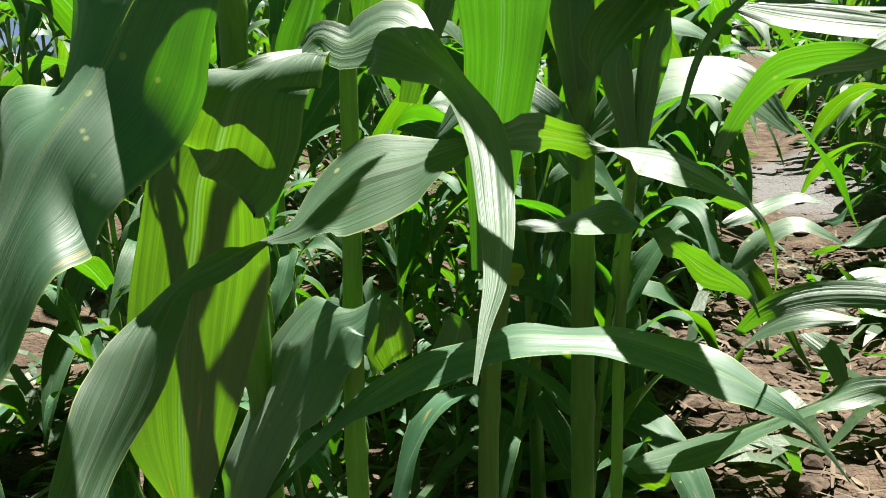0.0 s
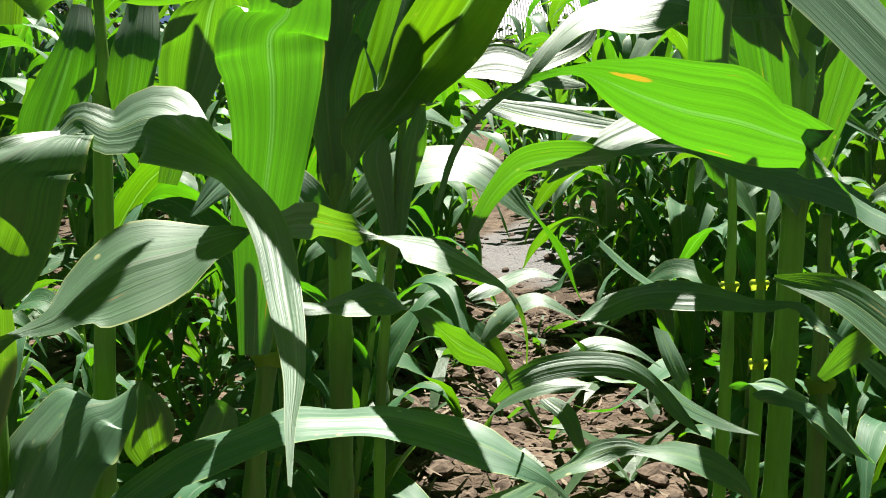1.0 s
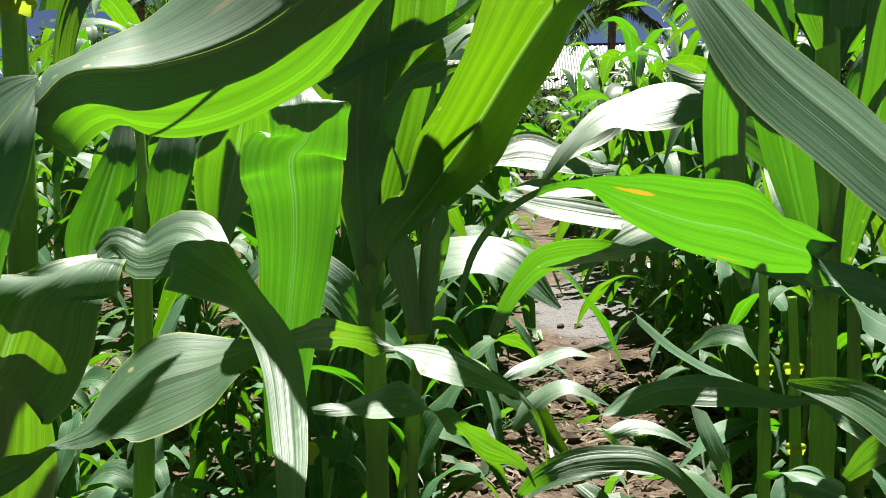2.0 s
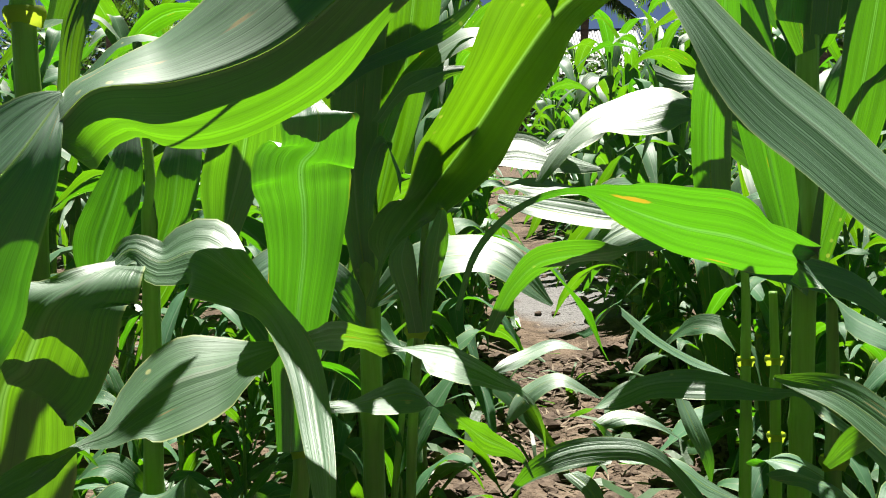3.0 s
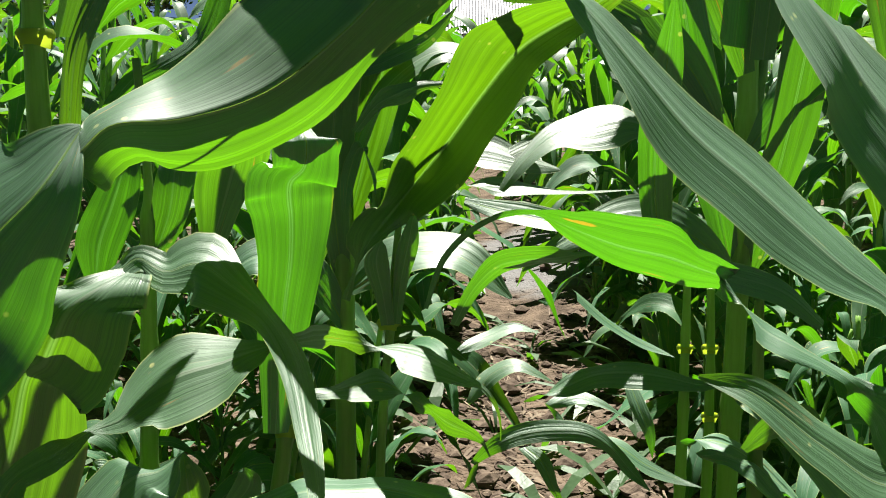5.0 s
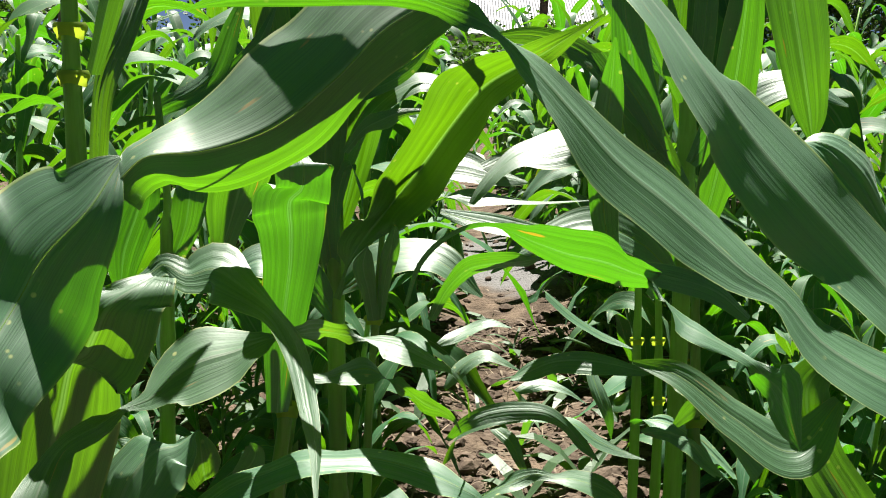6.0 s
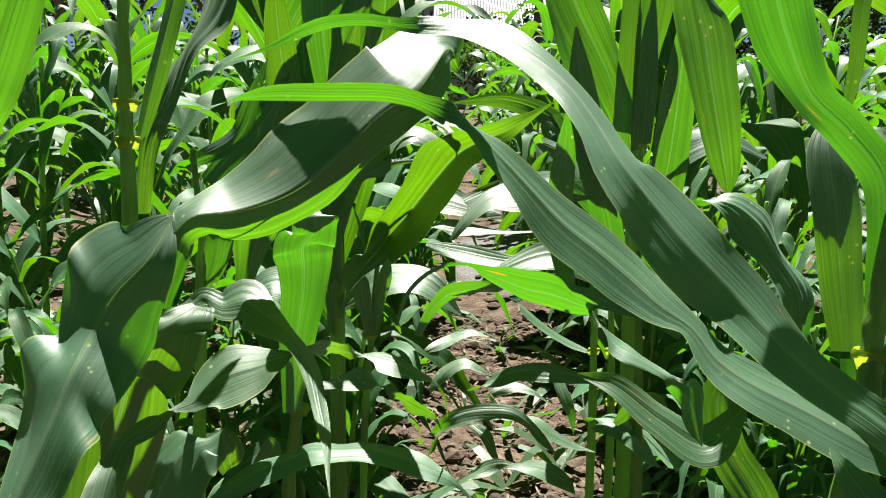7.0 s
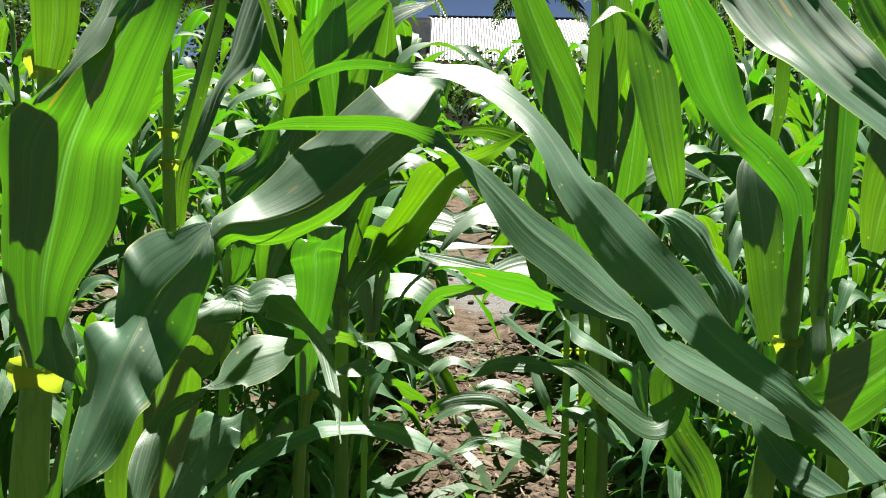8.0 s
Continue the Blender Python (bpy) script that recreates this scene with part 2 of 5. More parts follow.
def blade(rows, n=40, ripple=0.004, seed=0, across=8, face=FACE, pleat=0.0, rib_width=0.0007):
    """A maize blade along rows of (x, y, z, half width, roll, fold, skew, lean): returns the bmesh and its rib's bmesh.
    skew slants the rows along the blade, lean makes one half wider than the other."""
    rng = random.Random(seed)
    pts = spline([(*r, 0.0, 0.0)[:8] for r in rows], n)
    pos = [Vector(r[:3]) for r in pts]
    bm, rib = bmesh.new(), bmesh.new()
    uv = bm.loops.layers.uv.new("UVMap")
    ph, f1, f2 = rng.random() * 6.3, rng.uniform(9, 13), rng.uniform(19, 27)
    length, grid, ribs = 0.0, [], []
    for i, p in enumerate(pos):
        tan = (pos[min(i + 1, n)] - pos[max(i - 1, 0)]).normalized()
        side = tan.cross(face)
        side = side.normalized() if side.length > 0.05 else Vector((1, 0, 0))
        turn = Matrix.Rotation(radians(pts[i][4]), 3, tan)
        side = turn @ side
        nor = tan.cross(side).normalized()
        length += (p - pos[i - 1]).length if i else 0
        w, fold, skew, lean = max(pts[i][3], 0.0006), *pts[i][5:8]
        row = []
        for j in range(across + 1):
            c = 2 * j / across - 1
            a = abs(c)
            wav = ripple * a**2.2 * (math.sin(length * f1 * 2 + ph + (1.9 if c > 0 else 0)) + 0.5 * math.sin(length * f2 * 2 + ph * 2 + (0.7 if c > 0 else 2.1)))
            wav += pleat * (1 - a**4) * math.sin(c * 17 + 1.6 * math.sin(length * 5 + ph)) * (0.6 + 0.4 * math.sin(length * 16 + 4 * c + ph))
            wav *= min(1.0, w / 0.02)
            lift = w * a * math.sin(radians(fold)) + 0.10 * w * a * (1 - a)
            wide = w * c * (1 + (lean if c > 0 else -lean)) * math.cos(radians(fold)) * (1 + 0.03 * math.sin(length * 31 + ph) * (1 if j in (0, across) else 0))
            row.append(bm.verts.new(p + (side + tan * skew) * wide + nor * (lift + wav)))
        grid.append((row, length))
        rw = rib_width * (1 - 0.75 * i / n) * min(1.0, w / 0.012)
        ribs.append([rib.verts.new(p + side * (rw * x) + nor * (rw * y)) for x, y in ((-1.2, 0.15), (-0.5, 0.5), (0.5, 0.5), (1.2, 0.15))])
    for i in range(n):
        for j in range(across):
            f = bm.faces.new((grid[i][0][j], grid[i][0][j + 1], grid[i + 1][0][j + 1], grid[i + 1][0][j]))
            for loop, (jj, ii) in zip(f.loops, ((j, i), (j + 1, i), (j + 1, i + 1), (j, i + 1))):
                loop[uv].uv = (jj / across, grid[ii][1])
        for j in range(3):
            rib.faces.new((ribs[i][j], ribs[i][j + 1], ribs[i + 1][j + 1], ribs[i + 1][j]))
    return bm, rib


def tube(rows, n=24, sides=10, swell=()):
    """A round stem along rows of (x, y, z, radius), thicker at the heights in swell."""
    pts = spline(rows, n)
    bm = bmesh.new()
    rings = []
    for i, r in enumerate(pts):
        p = Vector(r[:3])
        tan = (Vector(pts[min(i + 1, n)][:3]) - Vector(pts[max(i - 1, 0)][:3])).normalized()
        a = tan.orthogonal().normalized() if abs(tan.x) > 0.9 else tan.cross(Vector((1, 0, 0))).normalized()
        b = tan.cross(a)
        k = r[3] * (1 + sum(0.16 * math.exp(-(((r[2] - s) / 0.008) ** 2)) for s in swell))
        rings.append([bm.verts.new(p + (a * math.cos(w) + b * math.sin(w)) * k) for w in (6.2832 * q / sides for q in range(sides))])
    for i in range(n):
        for q in range(sides):
            bm.faces.new((rings[i][q], rings[i][(q + 1) % sides], rings[i + 1][(q + 1) % sides], rings[i + 1][q]))
    bm.faces.new(rings[-1])
    bm.faces.new(rings[0][::-1])
    return bm


COUNT = [0]


def corn_plant(label, rows, rings=0):
    plant = new("maize_plant")
    plant.location = (rows[0][0], rows[0][1], 0)
    tagged(plant, label, "maize plant", "maize plants of the field")
    base = Vector(plant.location)
    local = [(r[0] - base.x, r[1] - base.y, r[2], r[3]) for r in rows]
    top = local[-1][2]
    nodes = [top * k for k in (0.06, 0.16, 0.28, 0.42, 0.56, 0.70, 0.84)]
    part("stalk", tube(local, rings or int(60 + 90 * top), 12 if not rings else 8, nodes), STALK, plant, "pale green jointed stalk")
    return plant


def collar_on(plant, x, y, z, r, lobe=1.0):
    """The pale collar with two small lobes where a sheath opens into its blade."""
    base = Vector(plant.location)
    bm = bmesh.new()
    rings = []
    for dz, k in ((-0.58 * r, 1.03), (-0.3 * r, 1.08), (0.0, 1.18), (0.24 * r, 1.20), (0.46 * r, 1.06)):
        ring = []
        for q in range(14):
            w = 6.2832 * q / 14
            flare = 1 + 0.6 * lobe * (0.55 * max(0, math.cos(w)) ** 3 + 0.45 * max(0, -math.cos(w)) ** 3) * (1 if dz >= 0 else 0.25)
            ring.append(bm.verts.new((x - base.x + r * k * flare * math.cos(w), y - base.y + r * k * math.sin(w), z + dz * (1 + 0.55 * lobe * math.cos(w) ** 2) - 0.18 * r * lobe * math.cos(w) ** 2)))
        rings.append(ring)
    for a, b in zip(rings, rings[1:]):
        for q in range(14):
            bm.faces.new((a[q], a[(q + 1) % 14], b[(q + 1) % 14], b[q]))
    return part("collar", bm, COLLAR, plant, "yellow-green leaf collar")


def leaf_on(plant, rows, ripple=0.004, fold=5.0, mat=None, n=44, pleat=0.0004, rib=0.0007):
    base = Vector(plant.location)
    local = [(r[0] - base.x, r[1] - base.y, r[2], r[3], r[4], r[5] if len(r) > 5 else fold, *r[6:]) for r in rows]
    COUNT[0] += 1
    bm, rib_bm = blade(local, n, ripple, COUNT[0], 24, FACE, pleat, rib)
    leaf = part("leaf", bm, mat or LEAF, plant)
    part("midrib", rib_bm, RIB, leaf, "pale green rib along the blade")
    return leaf


# ground
def ground_height(x, y):
    furrow = 0.035 * math.cos((x - 0.50) / 0.80 * 2 * math.pi)
    lump = 0.03 * noise.noise(Vector((x * 2.2, y * 2.2, 0))) + 0.016 * noise.noise(Vector((x * 9, y * 9, 3)))
    near = max(0.0, 1 - max(abs(x) - 3, y - 9, -1 - y, 0) / 4)
    return (furrow + lump) * near - 0.02


def ground_sheet():
    bm = bmesh.new()
    xs = [-400, -150, -60, -25, -12] + [-7 + 0.25 * i for i in range(17)] + [-3 + 0.06 * i for i in range(1, 101)] + [3 + 0.25 * i for i in range(1, 17)] + [12, 25, 60, 150, 400]
    ys = [-60, -20, -8, -3] + [-1 + 0.06 * i for i in range(151)] + [8 + 0.5 * i for i in range(1, 17)] + [20, 26, 40, 80, 200, 500]
    grid = [[bm.verts.new((x, y, ground_height(x, y))) for x in xs] for y in ys]
    for i in range(len(ys) - 1):
        for j in range(len(xs) - 1):
            bm.faces.new((grid[i][j], grid[i][j + 1], grid[i + 1][j + 1], grid[i + 1][j]))
    me = bpy.data.meshes.new("ground")
    bm.to_mesh(me)
    bm.free()
    me.materials.append(SOIL)
    for poly in me.polygons:
        poly.use_smooth = True
    return tagged(new("ground", me), "dry crumbly brown field soil between the rows", "soil", kind="structure")


ground_sheet()

# -- plants round the camera --
plant_a = corn_plant("maize plant with a bitten bright upright leaf and low arching leaves", [(-0.208, 1.400, 0.000, 0.0087), (-0.202, 1.400, 0.393, 0.0078), (-0.191, 1.400, 0.482, 0.0067), (-0.188, 1.400, 0.599, 0.0051), (-0.187, 1.400, 0.684, 0.0047)])
leaf_on(plant_a, [(-0.370, 1.310, 0.312, 0.0036, -163, 7, 0.64, 0.00), (-0.315, 1.294, 0.372, 0.0066, -208, 7, 1.39, 0.00), (-0.271, 1.294, 0.413, 0.0069, -219, 7, 0.56, 0.00), (-0.246, 1.299, 0.432, 0.0177, -235, 7, 0.21, 0.00), (-0.222, 1.307, 0.448, 0.0245, -243, 7, 0.29, 0.00), (-0.189, 1.307, 0.462, 0.0226, -248, 7, 0.45, 0.00), (-0.157, 1.305, 0.475, 0.0252, -247, 7, 0.31, 0.00), (-0.125, 1.305, 0.477, 0.0253, -252, 7, 0.20, 0.00), (-0.099, 1.305, 0.478, 0.0250, -250, 7, 0.28, 0.00), (-0.069, 1.302, 0.473, 0.0225, -249, 7, 0.22, 0.00), (-0.036, 1.299, 0.463, 0.0204, -244, 7, 0.18, 0.00), (-0.016, 1.297, 0.454, 0.0129, -245, 7, 0.12, 0.00), (0.003, 1.297, 0.442, 0.0033, -218, 7, -0.00, 0.00), (0.021, 1.302, 0.421, 0.0025, -238, 7, -0.55, 0.00), (0.034, 1.310, 0.400, 0.0006, -238, 7, 0.00, 0.00)], n=56, ripple=0.002)
leaf_on(plant_a, [(-0.188, 1.349, 0.502, 0.0099, -179, 5, 0.10, 0.00), (-0.184, 1.349, 0.550, 0.0151, -178, 5, 0.13, 0.00), (-0.177, 1.343, 0.604, 0.0218, -176, 5, 0.16, 0.00), (-0.169, 1.333, 0.649, 0.0261, -177, 5, 0.13, 0.00), (-0.167, 1.327, 0.680, 0.0307, -179, 5, 0.05, 0.00), (-0.167, 1.322, 0.693, 0.0326, -176, 5, 0.10, 0.00), (-0.165, 1.318, 0.705, 0.0286, -160, 5, 0.54, 0.00), (-0.154, 1.313, 0.716, 0.0215, -165, 5, 0.47, 0.00), (-0.151, 1.308, 0.735, 0.0236, -180, 5, -0.06, 0.00), (-0.154, 1.314, 0.741, 0.0157, -160, 5, -0.61, 0.00), (-0.157, 1.320, 0.747, 0.0074, -153, 5, -1.02, 0.00), (-0.162, 1.325, 0.757, 0.0005, -153, 5, 0.00, 0.00)], n=60, ripple=0.004)
leaf_on(plant_a, [(-0.416, 1.343, 0.235, 0.0181, 151, 10, 1.34, 0.00), (-0.388, 1.325, 0.300, 0.0354, 146, 10, 1.20, 0.00), (-0.370, 1.317, 0.345, 0.0449, 138, 10, 0.90, 0.00), (-0.352, 1.325, 0.385, 0.0476, 137, 10, 0.64, 0.00), (-0.336, 1.328, 0.414, 0.0565, 139, 10, 0.56, 0.00), (-0.325, 1.333, 0.439, 0.0528, 145, 10, 0.51, 0.00), (-0.302, 1.341, 0.466, 0.0363, 140, 10, 0.75, 0.00), (-0.279, 1.344, 0.472, 0.0182, 120, 10, 0.95, 0.00), (-0.262, 1.350, 0.485, 0.0001, 120, 10, 0.00, 0.00)], ripple=0.003)
leaf_on(plant_a, [(-0.266, 1.360, 0.480, 0.0011, -5, 8, 0.00, 0.00), (-0.263, 1.356, 0.462, 0.0115, -23, 8, -0.32, 0.00), (-0.263, 1.360, 0.442, 0.0176, -27, 8, -0.06, 0.00), (-0.263, 1.366, 0.426, 0.0131, -32, 8, -0.21, 0.00)])
leaf_on(plant_a, [(-0.238, 1.380, 0.422, 0.0026, -160, 8, 0.93, 0.00), (-0.220, 1.373, 0.440, 0.0138, -153, 8, -0.21, 0.00), (-0.213, 1.364, 0.458, 0.0081, -171, 8, -1.08, 0.00), (-0.217, 1.360, 0.468, 0.0005, -171, 8, 0.00, 0.00)])
leaf_on(plant_a, [(-0.264, 1.419, 0.607, 0.0072, -176, 8, 0.15, 0.00), (-0.246, 1.418, 0.663, 0.0142, -172, 8, 1.19, 0.00), (-0.232, 1.412, 0.704, 0.0265, -155, 8, 0.69, 0.00), (-0.224, 1.402, 0.726, 0.0229, -146, 8, 0.56, 0.00), (-0.218, 1.399, 0.739, 0.0074, -157, 8, 0.71, 0.00)])
leaf_on(plant_a, [(-0.367, 1.420, 0.439, 0.0025, -150, 6, 1.48, 0.00), (-0.345, 1.414, 0.429, 0.0157, -231, 6, 0.69, 0.00), (-0.314, 1.414, 0.430, 0.0179, -224, 6, 0.11, 0.00), (-0.291, 1.415, 0.446, 0.0061, -224, 6, -0.40, 0.00)])
plant_b = corn_plant("maize plant with a dark arching leaf hanging to a long tip", [(-0.317, 1.400, 0.000, 0.0099), (-0.315, 1.400, 0.336, 0.0088), (-0.312, 1.400, 0.411, 0.0082), (-0.305, 1.400, 0.542, 0.0070), (-0.300, 1.400, 0.663, 0.0059), (-0.298, 1.400, 0.690, 0.0040), (-0.310, 1.420, 0.795, 0.0036)])
leaf_on(plant_b, [(-0.359, 1.270, 0.626, 0.0013, -166, 6, 0.00, 0.00), (-0.318, 1.269, 0.627, 0.0118, -232, 6, 0.29, 0.00), (-0.297, 1.279, 0.635, 0.0119, -230, 6, 0.12, 0.00), (-0.274, 1.279, 0.649, 0.0121, -223, 6, 0.36, 0.00), (-0.263, 1.277, 0.656, 0.0098, -195, 6, 0.77, 0.00), (-0.239, 1.264, 0.650, 0.0167, -215, 6, 0.53, 0.00), (-0.217, 1.258, 0.657, 0.0284, -214, 6, 0.45, 0.00), (-0.188, 1.237, 0.647, 0.0196, -223, 6, 0.79, 0.00), (-0.160, 1.215, 0.633, 0.0175, -253, 6, 0.87, 0.00), (-0.139, 1.188, 0.613, 0.0133, -240, 6, 0.84, 0.00), (-0.123, 1.145, 0.587, 0.0093, -235, 6, 1.35, 0.00), (-0.110, 1.096, 0.572, 0.0048, -239, 6, 1.60, 0.00), (-0.105, 1.062, 0.565, 0.0020, -239, 6, 1.32, 0.00), (-0.099, 1.030, 0.560, 0.0006, -239, 6, 0.00, 0.00)], n=60, ripple=0.0015)
leaf_on(plant_b, [(-0.401, 1.289, 0.321, 0.0141, -175, 6, 0.35, 0.00), (-0.385, 1.276, 0.406, 0.0419, -174, 6, 0.53, 0.00), (-0.366, 1.270, 0.488, 0.0482, -174, 6, 0.55, 0.00), (-0.351, 1.265, 0.534, 0.0453, -171, 6, 0.43, 0.00), (-0.334, 1.256, 0.579, 0.0415, -168, 6, 0.32, 0.00), (-0.321, 1.251, 0.588, 0.0447, -162, 6, 0.48, 0.00), (-0.310, 1.245, 0.605, 0.0455, -166, 6, 0.42, 0.00), (-0.296, 1.241, 0.628, 0.0344, -176, 6, 0.92, 0.00), (-0.277, 1.254, 0.643, 0.0264, -229, 6, 0.63, 0.00), (-0.267, 1.280, 0.648, 0.0056, -225, 6, 0.45, 0.00)], n=52, ripple=0.006)
leaf_on(plant_b, [(-0.296, 1.398, 0.634, 0.0091, -175, 14, 0.29, 0.00), (-0.281, 1.396, 0.670, 0.0155, -176, 14, 0.48, 0.00), (-0.275, 1.396, 0.702, 0.0165, -181, 14, 0.27, 0.00), (-0.274, 1.408, 0.731, 0.0106, -182, 14, 0.10, 0.00), (-0.276, 1.419, 0.760, 0.0035, -180, 14, -0.05, 0.00)])
plant_d = corn_plant("thick-stemmed maize plant with yellow-green collars and a clasping leaf", [(-0.319, 0.846, 0.000, 0.0159), (-0.315, 0.850, 0.583, 0.0142), (-0.308, 0.860, 0.678, 0.0111), (-0.310, 0.880, 0.744, 0.0096), (-0.305, 0.890, 0.851, 0.0090), (-0.299, 0.890, 0.931, 0.0089), (-0.299, 0.900, 0.990, 0.0080)])
leaf_on(plant_d, [(-0.365, 1.099, 0.373, 0.0119, -180, 6, 0.71, 0.00), (-0.334, 1.109, 0.424, 0.0124, -118, 6, 0.12, 0.00), (-0.338, 1.137, 0.447, 0.0156, -118, 6, 0.28, 0.00), (-0.337, 1.169, 0.478, 0.0201, -137, 6, 0.39, 0.00), (-0.335, 1.189, 0.501, 0.0165, -162, 6, 0.60, 0.00), (-0.329, 1.217, 0.522, 0.0155, -218, 6, 0.11, 0.00), (-0.303, 1.232, 0.536, 0.0120, -207, 6, -0.20, 0.00), (-0.292, 1.252, 0.541, 0.0043, -221, 6, 0.19, 0.00), (-0.272, 1.254, 0.549, 0.0137, -221, 6, 0.12, 0.00), (-0.256, 1.263, 0.564, 0.0323, -219, 6, -0.15, 0.00), (-0.234, 1.268, 0.577, 0.0392, -219, 6, 0.00, 0.00), (-0.207, 1.273, 0.584, 0.0302, -225, 6, 0.05, 0.00), (-0.184, 1.277, 0.592, 0.0138, -233, 6, -0.10, 0.00), (-0.171, 1.285, 0.594, 0.0009, -175, 6, 0.00, 0.00), (-0.157, 1.284, 0.596, 0.0139, -117, 6, -0.31, 0.00), (-0.140, 1.286, 0.598, 0.0183, -124, 6, 0.18, 0.00), (-0.121, 1.294, 0.594, 0.0140, -120, 6, 0.05, 0.00), (-0.101, 1.292, 0.591, 0.0025, -243, 6, 0.73, 0.00), (-0.085, 1.292, 0.588, 0.0174, -240, 6, 0.34, 0.00), (-0.069, 1.284, 0.586, 0.0198, -238, 6, 0.39, 0.00), (-0.054, 1.285, 0.579, 0.0159, -241, 6, -0.01, 0.00), (-0.040, 1.290, 0.570, 0.0096, -239, 6, -0.44, 0.00), (-0.028, 1.305, 0.560, 0.0038, -236, 6, -0.94, 0.00), (-0.017, 1.322, 0.543, 0.0024, -222, 6, -0.71, 0.00), (-0.010, 1.345, 0.517, 0.0011, -222, 6, 0.00, 0.00), (-0.009, 1.355, 0.497, 0.0004, -222, 6, 0.00, 0.00)], n=72, ripple=0.002)
leaf_on(plant_d, [(-0.277, 0.799, 0.699, 0.0115, -179, 32, 0.09, -0.29), (-0.274, 0.802, 0.756, 0.0264, -178, 18, -0.14, -0.21), (-0.260, 0.797, 0.809, 0.0396, -176, 12, -0.05, -0.06), (-0.246, 0.791, 0.851, 0.0396, -169, 14, 0.30, -0.25), (-0.232, 0.779, 0.872, 0.0352, -163, 14, 0.49, -0.04), (-0.210, 0.769, 0.908, 0.0272, -167, 20, 0.61, 0.15), (-0.187, 0.768, 0.945, 0.0201, -180, 22, 0.63, 0.08), (-0.174, 0.784, 0.986, 0.0136, -185, 26, 0.45, -0.08)], n=44, ripple=0.003)
leaf_on(plant_d, [(-0.268, 0.843, 1.002, 0.0165, -1, 10, -0.09, 0.00), (-0.272, 0.843, 0.957, 0.0166, -2, 10, -0.14, 0.00), (-0.277, 0.848, 0.928, 0.0158, -6, 10, -0.24, 0.00), (-0.284, 0.852, 0.904, 0.0118, -5, 10, -0.11, 0.00)])
leaf_on(plant_d, [(-0.258, 0.783, 0.700, 0.0155, 178, 10, -0.95, 0.00), (-0.266, 0.793, 0.722, 0.0105, 152, 10, -0.28, 0.00), (-0.268, 0.799, 0.736, 0.0039, 181, 10, -0.17, 0.00)])
leaf_on(plant_d, [(-0.249, 0.750, 0.877, 0.0010, -169, 10, 0.00, 0.00), (-0.234, 0.754, 0.895, 0.0075, -231, 10, 0.32, 0.00), (-0.221, 0.768, 0.920, 0.0144, -212, 10, -0.36, 0.00), (-0.217, 0.789, 0.943, 0.0125, -209, 10, -0.70, 0.00), (-0.222, 0.814, 0.976, 0.0071, -208, 10, -0.64, 0.00)])
leaf_on(plant_d, [(-0.294, 0.839, 0.579, 0.0063, -177, 8, 0.25, 0.00), (-0.284, 0.839, 0.623, 0.0037, -177, 8, 0.25, 0.00), (-0.277, 0.840, 0.655, 0.0020, -177, 8, 0.47, 0.00), (-0.273, 0.840, 0.671, 0.0003, -177, 8, 0.00, 0.00)])
plant_e = corn_plant("tall pale-stalked maize plant with upright leaves", [(-0.373, 1.360, 0.000, 0.0109), (-0.370, 1.360, 0.607, 0.0098), (-0.365, 1.360, 0.729, 0.0090), (-0.364, 1.360, 0.812, 0.0077), (-0.362, 1.360, 0.887, 0.0070), (-0.361, 1.360, 0.965, 0.0053)])
leaf_on(plant_e, [(-0.355, 1.419, 0.605, 0.0098, -178, 8, -0.06, 0.00), (-0.349, 1.417, 0.640, 0.0199, -176, 8, 0.22, 0.00), (-0.336, 1.417, 0.674, 0.0197, -175, 8, 0.37, 0.00), (-0.325, 1.418, 0.706, 0.0128, -179, 8, 0.17, 0.00), (-0.324, 1.429, 0.732, 0.0064, -177, 8, -0.14, 0.00)])
leaf_on(plant_e, [(-0.376, 1.429, 0.718, 0.0086, -177, 10, 0.22, 0.00), (-0.360, 1.422, 0.806, 0.0166, -194, 10, 0.31, 0.00), (-0.339, 1.428, 0.856, 0.0168, -218, 10, 0.34, 0.00), (-0.321, 1.445, 0.913, 0.0278, -237, 10, 0.05, 0.00), (-0.298, 1.463, 0.958, 0.0366, -220, 10, -0.27, 0.00), (-0.286, 1.482, 1.003, 0.0438, -217, 10, -0.40, 0.00), (-0.271, 1.502, 1.060, 0.0434, -218, 10, -0.43, 0.00)], ripple=0.008, pleat=0.002)
leaf_on(plant_e, [(-0.256, 1.436, 1.035, 0.0092, 33, 8, 0.45, 0.00), (-0.238, 1.426, 0.983, 0.0078, 42, 8, 0.30, 0.00), (-0.223, 1.420, 0.935, 0.0005, 42, 8, 0.00, 0.00)])
leaf_on(plant_e, [(-0.362, 1.397, 0.811, 0.0073, -178, 25, 0.30, 0.00), (-0.338, 1.405, 0.902, 0.0142, -185, 25, 1.18, 0.00), (-0.322, 1.415, 0.966, 0.0136, -185, 25, 0.85, 0.00), (-0.310, 1.426, 1.023, 0.0094, -184, 25, 0.61, 0.00), (-0.304, 1.438, 1.072, 0.0042, -180, 25, 0.14, 0.00)])
leaf_on(plant_e, [(-0.325, 1.459, 0.777, 0.0071, -168, 8, -0.06, 0.00), (-0.267, 1.453, 0.810, 0.0143, -191, 8, -0.24, 0.00), (-0.244, 1.459, 0.863, 0.0077, -175, 8, 0.02, 0.00), (-0.230, 1.470, 0.903, 0.0003, -175, 8, 0.00, 0.00)])
